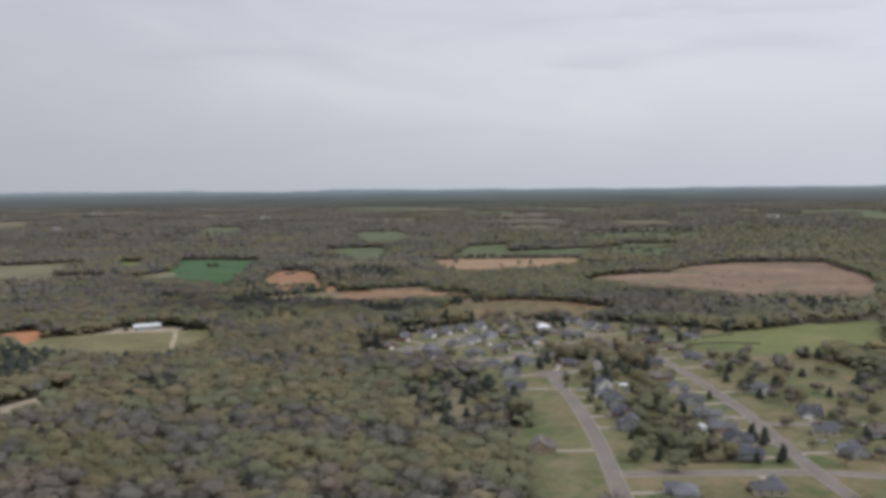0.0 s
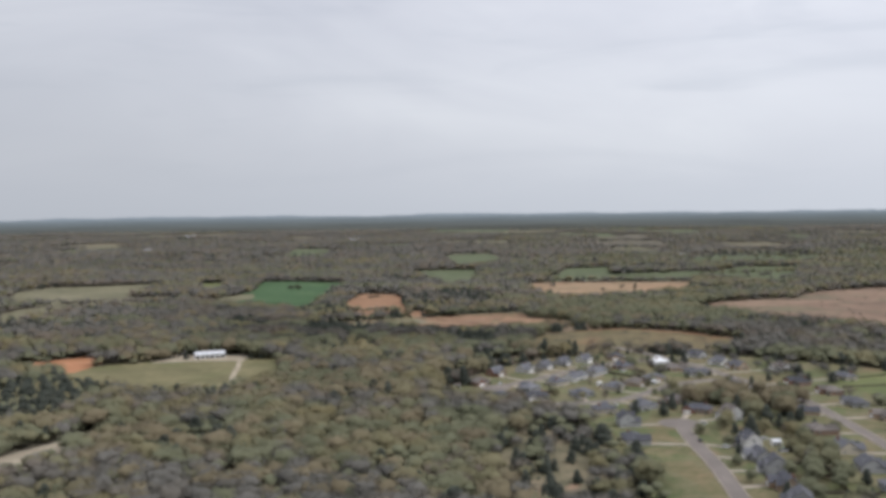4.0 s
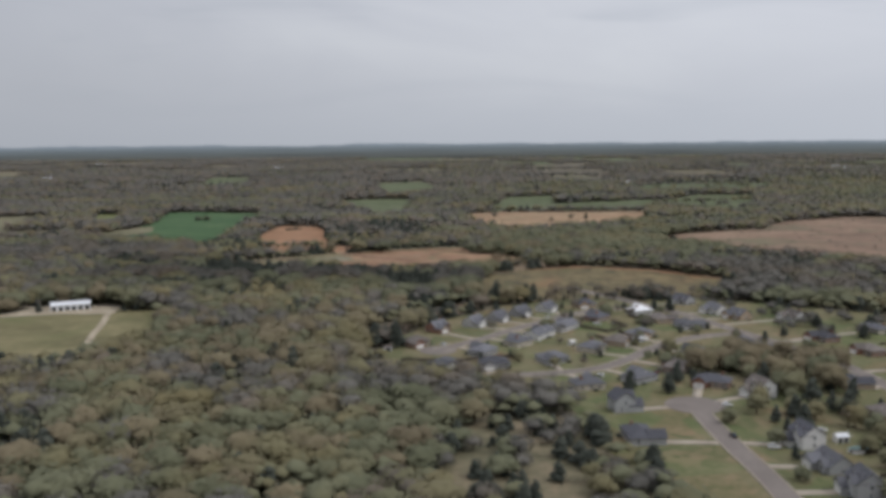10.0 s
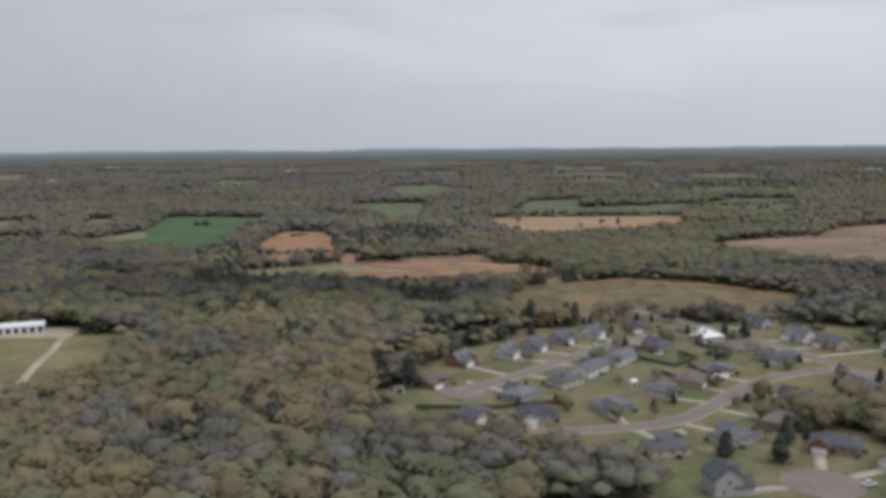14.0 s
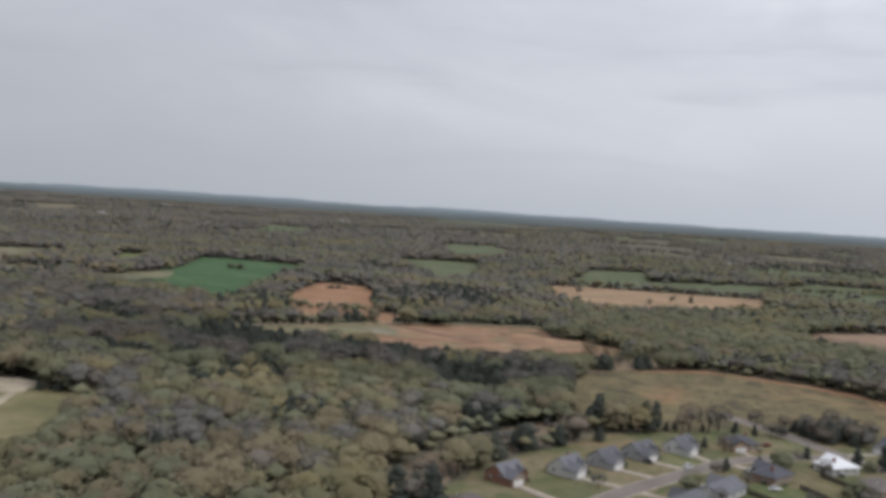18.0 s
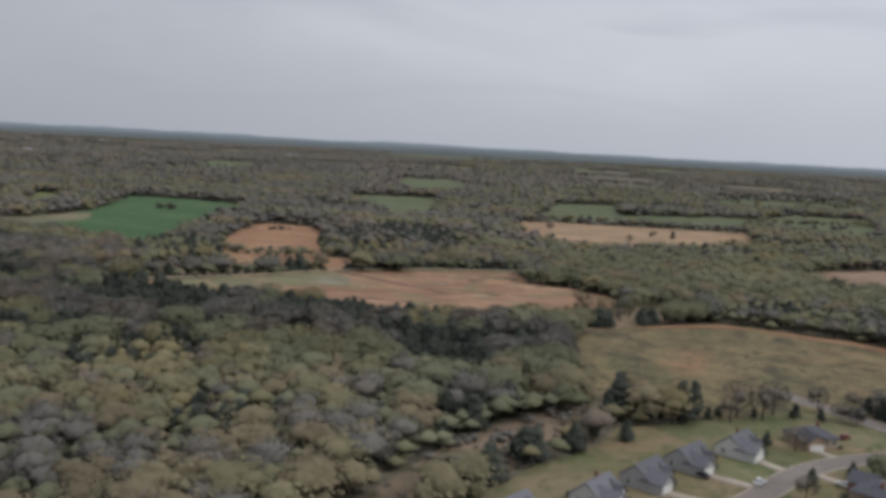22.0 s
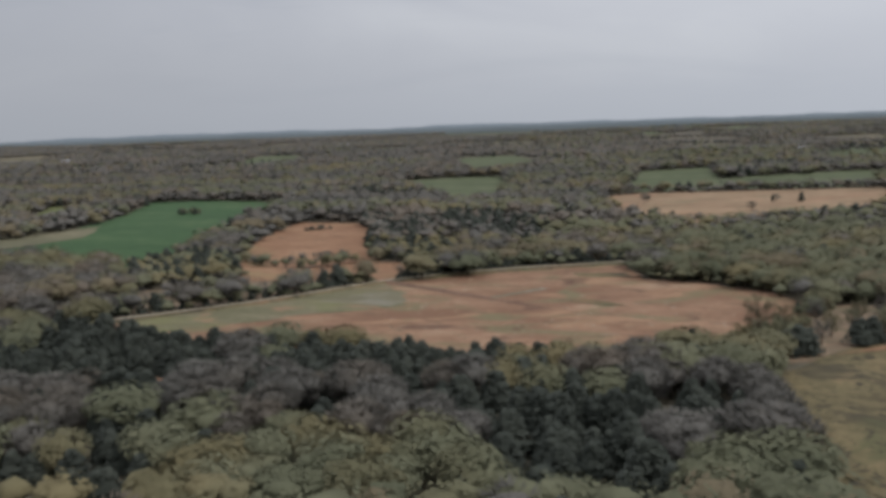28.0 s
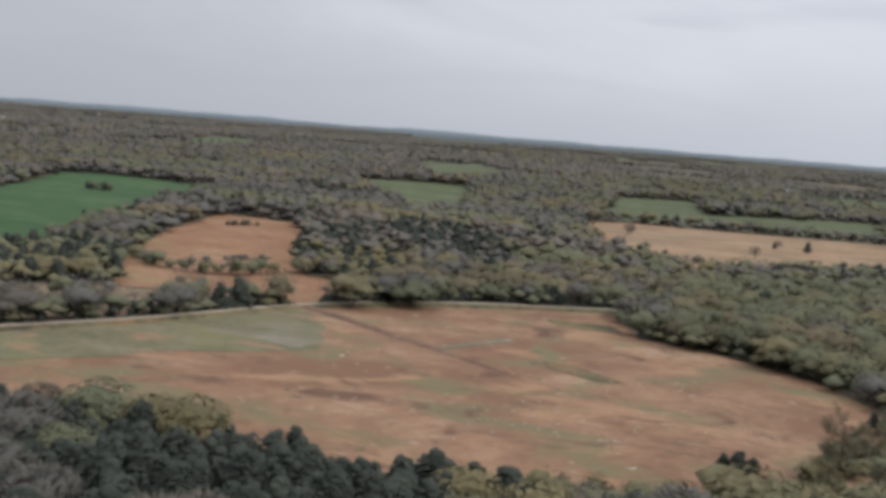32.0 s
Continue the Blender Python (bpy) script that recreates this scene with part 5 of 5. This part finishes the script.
clump("evergreen", 12.5, [(-2, 892), (3, 897), (23, 895), (28, 900)], "tall dark cedar beyond the gardens")
clump("evergreen", 4.5, [(-9, 896), (8, 899), (12, 895), (17, 898), (33, 900), (37, 903), (50, 905), (65, 908), (73, 906)], "low dark bush behind the gardens")
clump("bare_tree", 11.5, [(40, 898), (44, 905), (58, 910), (52, 902)], "tall bare tree behind the gardens")
clump("evergreen", 8.5, [(104, 626), (112, 618), (114, 633)], "dark round tree between two houses")
clump("evergreen", 10, [(132, 642), (127, 650), (136, 634)], "tall dark tree behind the gardens")
clump("evergreen", 12, [(-64, 769), (-57, 761), (-69, 762)], "tall dark cedar at the estate's edge")
clump("evergreen", 9, [(105, 867), (114, 862), (79, 688), (71, 669), (55, 675), (142, 671), (151, 667), (117, 682)])
clump("evergreen", 8, [(166, 466), (163, 475), (168, 470), (106, 441), (148, 660), (245, 571), (150, 637), (165, 436)], "dark evergreen beside the street")
clump("evergreen", 5.5, [(135, 786), (146, 770), (162, 786), (168, 569), (86, 871), (149, 744)], "round clipped evergreen on a lawn")
clump("evergreen", 6, [(-19, 860), (-9, 872), (1, 870), (-14, 866)], "low dark bush behind the gardens")
clump("catkin", 12.5, [(103, 716), (117, 725), (124, 712), (142, 704), (142, 726), (154, 714), (165, 714), (92, 704), (124, 690)])
clump("bare_tree", 9, [(144, 924), (115, 935), (126, 914), (167, 913), (88, 804), (53, 871), (84, 903), (100, 908), (76, 918)])
clump("bare_tree", 8, [(187, 455), (193, 430), (212, 550), (281, 578), (213, 581), (228, 637), (235, 620), (241, 716), (216, 655), (198, 727)])
clump("spring", 9, [(85, 625), (104, 646), (102, 716), (96, 727), (113, 690), (80, 716), (124, 554), (136, 585), (112, 515), (120, 536), (125, 574), (112, 547)])
clump("spring", 8, [(28, 809), (70, 848), (121, 630), (108, 489), (116, 478), (124, 500), (92, 535), (100, 638), (160, 741), (140, 731), (88, 720), (135, 640), (120, 655)])
clump("spring", 10, [(100, 455), (110, 425), (122, 450), (95, 440), (88, 742), (177, 838), (240, 540), (250, 520), (225, 605), (196, 640), (222, 560)])
def spread(poly, n, seed, bias=None):
    rng = np.random.RandomState(seed)
    p = np.array(poly, float)
    x, y = rng.uniform(p[:, 0].min(), p[:, 0].max(), n * 4), rng.uniform(p[:, 1].min(), p[:, 1].max(), n * 4)
    ok = inside(p, x, y)
    if bias:
        ok &= lumps(x, y, bias, seed) > rng.uniform(-0.3, 0.9, len(x))
    return list(zip(x[ok][:n], y[ok][:n]))


def free_spots(poly, n, seed):
    """Places clear of houses and streets."""
    got = []
    for x, y in spread(poly, n * 5, seed):
        if len(got) < n and all(math.dist((x, y), (l[0], l[1])) > 9.5 for l in LOTS) and all(math.dist((x, y), g) > 5 for g in got) and nearest_street(x, y)[0] > 3:
            got.append((float(x), float(y)))
    return got


def grove(kind, h, poly, n, seed, label=""):
    """Garden trees standing freely in a stretch of gardens."""
    clump(kind, h, free_spots(poly, n, seed), label)


def thicket(kind, h, poly, n, seed, label):
    """Trees too many and too far to count, as one mesh."""
    rng = np.random.RandomState(seed)
    at = np.array(free_spots(poly, n, seed))
    if len(at):
        woods("thicket", at[:, 0], at[:, 1], h * rng.uniform(0.8, 1.2, len(at)), kind, {"spring": 8, "bare_tree": 3, "evergreen": 8}[kind], {"spring": 120, "bare_tree": 260, "evergreen": 110}[kind], 0.05, True, seed, label)


thicket("bare_tree", 8.5, [(80, 902), (82, 926), (124, 930), (122, 900)], 16, 89, "bare trees between the estate and rough grass")
thicket("evergreen", 7.5, [(80, 902), (82, 922), (124, 926), (122, 900)], 12, 90, "dark cedars between the estate and rough grass")
thicket("evergreen", 7, SCRUB, 46, 111, "dark cedars scattered on scrubby ground")
thicket("spring", 7.5, SCRUB, 22, 112, "budding trees on scrubby ground")
thicket("bare_tree", 7.5, SCRUB, 22, 113, "bare trees on scrubby ground")
NORTH = [(-30, 725), (-20, 800), (40, 880), (100, 870), (160, 790), (170, 720), (90, 690), (20, 690)]
grove("spring", 5.5, NORTH, 16, 101, "young garden tree in fresh leaf")
grove("bare_tree", 6.5, NORTH, 18, 102, "small bare garden tree on a lawn")
grove("evergreen", 4.5, NORTH, 18, 103, "small dark conifer in a garden")
SOUTH = [(86, 420), (90, 640), (170, 640), (172, 420)]
grove("evergreen", 6, SOUTH, 14, 104, "dark conifer between two gardens")
grove("spring", 7, SOUTH, 10, 105, "young garden tree in fresh leaf")
grove("catkin", 13, [(92, 706), (118, 738), (165, 735), (172, 690), (150, 655), (116, 672)], 12, 91)
grove("spring", 11, [(84, 690), (118, 735), (165, 730), (168, 690), (140, 640), (112, 640)], 12, 92)
grove("spring", 10, [(112, 430), (112, 620), (146, 620), (146, 430)], 18, 93)
grove("bare_tree", 9, [(112, 430), (112, 620), (146, 620), (146, 430)], 9, 94)
thicket("bare_tree", 8.5, [(190, 420), (190, 720), (295, 700), (300, 400)], 34, 95, "bare trees behind the last row of houses")
thicket("evergreen", 8, [(190, 420), (190, 720), (295, 700), (300, 400)], 20, 96, "dark conifers behind the last row of houses")
thicket("spring", 8, [(190, 420), (190, 720), (295, 700), (300, 400)], 20, 97, "budding trees behind the last row of houses")
thicket("bare_tree", 7, [(190, 740), (150, 850), (100, 910), (200, 870), (262, 830)], 18, 98, "bare trees at the far edge of the estate")
thicket("evergreen", 7, [(190, 740), (150, 850), (100, 910), (200, 870), (262, 830)], 12, 99, "dark conifers at the far edge of the estate")
clump("evergreen", 6, [(-249, 870), (-241, 872), (-305, 866)], "dark bush beside a long white shed")
clump("spring", 11, [(-246, 876), (-238, 879), (-234, 875)], "olive-green tree beside a long white shed")
clump("evergreen", 13, [(171, 940), (176, 935)], "large dark round tree beyond the estate")
clump("spring", 6, [(-403, 1580), (-396, 1578), (-408, 1583), (-400, 1586), (-391, 1581)], "tree of a small grove in the green field")
clump("evergreen", 6, [(-405, 1577), (-398, 1583), (-393, 1576), (-410, 1580)], "dark tree of a small grove in the green field")
clump("evergreen", 7, [(130, 1577), (151, 1566)], "dark tree alone in the stubble field")
clump("bare_tree", 8, [(134, 1579), (96, 1502), (21, 1589), (24, 1592)], "bare tree alone in the stubble field")
for bx, by, bh in ((-15, 1080, 4.6), (-12, 1079, 3.6), (-18, 1081, 3.4)):
    stand("evergreen", bx, by, bh, "dark spreading bush at the edge of the marsh", 1.7)
for bx, by, bh in ((15, 1056, 10.5), (19, 1058, 9.0), (11, 1058, 8.5), (38, 1070, 9.5), (44, 1074, 9.0)):
    stand("evergreen", bx, by, bh, "large dark spreading tree beside the marsh", 1.55)
stand("evergreen", 34, 1129, 5.0, "small dark cedar at the corner of the marsh", 1.2)


def thin_tree(x, y, h, seed, kind, label, buds):
    """An open tree with its limbs and twigs in sight and a haze of loose buds."""
    r = random.Random(seed)
    base = new("thin_tree")
    base.matrix_basis = Matrix.LocRotScale((x, y, height_at(x, y) + 0.05), Euler((0, 0, r.uniform(0, 6.28))), (h, h, h))
    tagged(base, label, "tree", "thin trees beside the marsh")
    bm = bmesh.new()
    limb(bm, (0, 0, -0.02), (0.01, 0.0, 0.3), 0.024, 0.018)
    limb(bm, (0.01, 0.0, 0.3), (-0.01, 0.01, 0.9), 0.018, 0.003)
    part("trunk", bm, M["bark"], base)
    tips = []
    for i in range(11):
        a, z = i * 2.4 + r.uniform(-0.3, 0.3), 0.2 + 0.055 * i
        reach = 0.36 * (1.1 - 0.7 * abs(z - 0.45))
        foot, tip = Vector((0, 0, z)), Vector((reach * math.cos(a), reach * math.sin(a), z + 0.24 * r.uniform(0.7, 1.1)))
        bm = bmesh.new()
        limb(bm, foot, tip, 0.010, 0.003)
        for k in range(5):
            q = foot.lerp(tip, 0.35 + 0.13 * k)
            e = q + Vector((r.uniform(-0.13, 0.13), r.uniform(-0.13, 0.13), r.uniform(0.05, 0.16)))
            limb(bm, q, e, 0.004, 0.0015)
            tips.append((q, e))
        part("limb", bm, M["bark"], base)
    rng = np.random.RandomState(seed)
    at = np.array([tuple(q.lerp(e, r.uniform(0.3, 1.25))) for q, e in (tips[i % len(tips)] for i in range(buds))])
    at += rng.normal(0, 0.035, at.shape)
    v = (at[:, None] + rng.normal(0, 0.013, (buds, 3, 3))).reshape(-1, 3)
    ob = mesh_object("crown", v, np.arange(buds * 3).reshape(-1, 3), [M[kind]], tone=np.full(len(v), rng.uniform(0.3, 0.7)))
    ob.parent = base


for tx, ty, th, seed, kind in ((8, 1081, 14.5, 301, "catkin"), (20, 1094, 10, 302, "catkin"), (35, 1108, 9, 303, "bare_tree"), (50, 1106, 9, 304, "catkin"), (28, 1104, 8, 305, "spring"), (42, 1122, 7, 306, "catkin"), (0, 1066, 9, 307, "spring"), (62, 1118, 8, 308, "bare_tree"), (14, 1072, 8, 309, "spring"), (27, 1072, 8, 310, "bare_tree"), (33, 1082, 9, 311, "catkin"), (24, 1083, 7, 312, "spring"), (54, 1092, 9, 313, "bare_tree"), (44, 1096, 8, 314, "spring")):
    thin_tree(tx, ty, th, seed, kind, "thin open tree coming into bud beside the marsh", 3000)
clump("spring", 10, [(-44, 1040), (-60, 1034), (-52, 1032), (44, 1128), (38, 1123), (-8, 1052)], "budding tree at the edge of the marsh")
clump("evergreen", 9, [(-122, 1278), (-115, 1282), (-108, 1286), (-128, 1272), (-100, 1290)], "dark cedar along the levee")


# brush on the rough grass and along the marsh
def brush(name, spots, h, kind, puffs, leaves, size, seed, label, with_trunk=False):
    rng = np.random.RandomState(seed)
    xs, ys = np.array([p[0] for p in spots], float), np.array([p[1] for p in spots], float)
    woods(name, xs, ys, h * rng.uniform(0.5, 1.4, len(xs)), kind, puffs, leaves, size, with_trunk, seed, label)


HILL = CLEAR[9]
brush("brush_bare_tree", spread(HILL, 120, 61, 9), 1.9, "bare_tree", 2, 26, 0.16, 62, "low grey-brown brush on rough grass")
brush("brush_evergreen", spread(HILL, 44, 63), 1.9, "evergreen", 3, 8, 0.12, 64, "small dark cedars on rough grass")
brush("brush_spring", spread(HILL, 110, 65, 12), 1.3, "spring", 2, 10, 0.15, 66, "low olive brush on rough grass")
POND = CLEAR[0]
edge = [(x, y) for x, y in spread(POND, 900, 67) if y < 1056 + 4 * math.sin(x / 9) or (x > 22 and y < 1112)]
brush("reeds", edge, 1.6, "bare_tree", 2, 14, 0.15, 68, "dry brush along the marsh edge")
brush("bushes", spread([(-62, 762), (-50, 820), (-20, 860), (-6, 890), (-20, 900), (-50, 860), (-82, 790)], 90, 69), 2.6, "bare_tree", 3, 14, 0.12, 70, "brown brush at the edge of the wood")
brush("bushes", spread([(-12, 605), (-5, 600), (5, 520), (8, 470), (-2, 466), (-6, 530)], 40, 71), 3.0, "evergreen", 3, 10, 0.12, 72, "small dark bushes in a clearing")


def along(points, gap, sway, seed):
    r = random.Random(seed)
    return [(p.x + r.uniform(-sway, sway), p.y + r.uniform(-sway, sway)) for p in curve_points(points, gap)]


hedge = along([(-150, 1260), (-92, 1297), (-15, 1312)], 1.6, 1.2, 81) + along([(-285, 1112), (-250, 1136), (-208, 1182), (-164, 1250)], 5.0, 2.0, 82)
brush("hedge", hedge, 4.0, "evergreen", 3, 14, 0.12, 83, "dark hedge along the levee track")
thin = along([(-150, 1272), (-92, 1308), (-15, 1322)], 4.0, 3.0, 84) + along([(-285, 1118), (-252, 1144), (-212, 1190), (-170, 1252)], 3.4, 3.5, 85)
for k in (12, 24, 38):
    thin += along([(-292 + k * 0.2, 1118 + k), (-256 - k * 0.4, 1142 + k * 0.8), (-212 - k * 0.5, 1190 + k * 0.7), (-184 - k * 0.5, 1232 + k * 0.3)], 10.0, 4.5, 86 + k)
brush("field_brush", along([(-251, 1445), (-244, 1452), (-236, 1458)], 1.6, 1.2, 131), 2.6, "evergreen", 2, 12, 0.14, 132, "low dark brush in a bare field")
brush("field_brush", along([(-216, 1336), (-208, 1344), (-199, 1352)], 1.6, 1.6, 133), 3.0, "bare_tree", 2, 14, 0.14, 134, "low brown brush at the foot of a bare field")
foot = along([(-268, 1324), (-238, 1300), (-206, 1300), (-188, 1318)], 3.4, 2.6, 151)
brush("thin_bare_trees", foot[::2], 9.0, "bare_tree", 2, 120, 0.036, 152, "thin bare trees at the foot of a bare field", True)
brush("thin_budding_trees", foot[1::2], 8.0, "spring", 4, 60, 0.05, 153, "slender budding trees at the foot of a bare field", True)
HEDGED = ([(340, 2060), (460, 2500), (640, 2600), (680, 2320), (540, 2080)], [(300, 1750), (300, 1836), (410, 1980), (510, 1970), (400, 1660)], [(140, 1850), (225, 1885), (300, 1890), (320, 1850), (280, 1760)])
for i, area in enumerate(HEDGED):
    brush("hedge_trees", spread(area, (46, 26, 14)[i], 161 + i, 40), 8.5, ("spring", "bare_tree", "spring")[i], 5, 20, 0.1, 165 + i, "scattered hedge trees in a far pasture")
for i, line in enumerate(([(345, 2210), (470, 2270), (690, 2330)], [(440, 2440), (560, 2450), (680, 2480)], [(310, 1830), (400, 1850), (490, 1870)])):
    brush("hedge", along(line, 7.0, 4.0, 171 + i), 8.0, ("bare_tree", "evergreen", "spring")[i], 5, 16, 0.1, 175 + i, "hedge across a far pasture")
saplings = along([(-66, 1052), (-36, 1049), (-6, 1060), (14, 1088), (26, 1108)], 1.7, 6.0, 181)
brush("saplings", saplings, 4.2, "spring", 4, 60, 0.07, 182, "yellow-green saplings along the edge of the marsh")
tan_row = []
for k in (8, 18, 28, 38):
    tan_row += along([(-140, 1270 + k), (-92, 1298 + k), (-20, 1312 + k)], 7.0, 3.5, 140 + k)
brush("thin_tan_trees", tan_row, 9.5, "catkin", 4, 90, 0.045, 141, "row of thin tan trees in catkin behind the levee", True)
brush("thin_bare_trees", thin[::3] + thin[1::6], 9.5, "bare_tree", 1, 130, 0.034, 86, "thin bare trees behind the levee", True)
brush("thin_budding_trees", thin[2::3], 8.5, "spring", 4, 60, 0.05, 87, "slender budding trees behind the levee", True)


SHRUBS = []
for i in range(3):
    v, f = crown(np.random.RandomState(300 + i), "spring", 5, 40, 0.09)
    v = v * np.array([1.1, 1.1, 1.0]) - np.array([0, 0, 0.22])
    ob = mesh_object("shrub", v, f, [M["evergreen"]], tone=np.full(len(v), 0.3 + 0.2 * i), smooth=True)
    SHRUBS.append(tagged(ob, "low dark green shrub against a house wall", "shrub", "garden shrubs"))
first = set()
r = random.Random(5)
for i, (x, y, facing, w, d, gxm, gd, gap) in enumerate(LOTS):
    m = pose(x, y, 0, 0, 0, facing)
    for u, v in ((-w * 0.45, d / 2 + 1.6), (-w / 2 - 1.3, r.uniform(-d / 3, d / 4)), (r.uniform(-w / 3, w / 3), -d / 2 - 1.8)):
        p = m @ Vector((u, v, 0))
        h = r.uniform(1.2, 2.4)
        at = Matrix.LocRotScale((p.x, p.y, height_at(p.x, p.y) + 0.05), Euler((0, 0, r.uniform(0, 6))), (h * 1.2, h * 1.2, h))
        ob = SHRUBS[r.randrange(3)]
        if ob not in first:
            first.add(ob)
            ob.matrix_basis = at
        else:
            copy_thing(ob, at @ Matrix.Diagonal((1 / ob.scale.x, 1 / ob.scale.y, 1 / ob.scale.z, 1)))
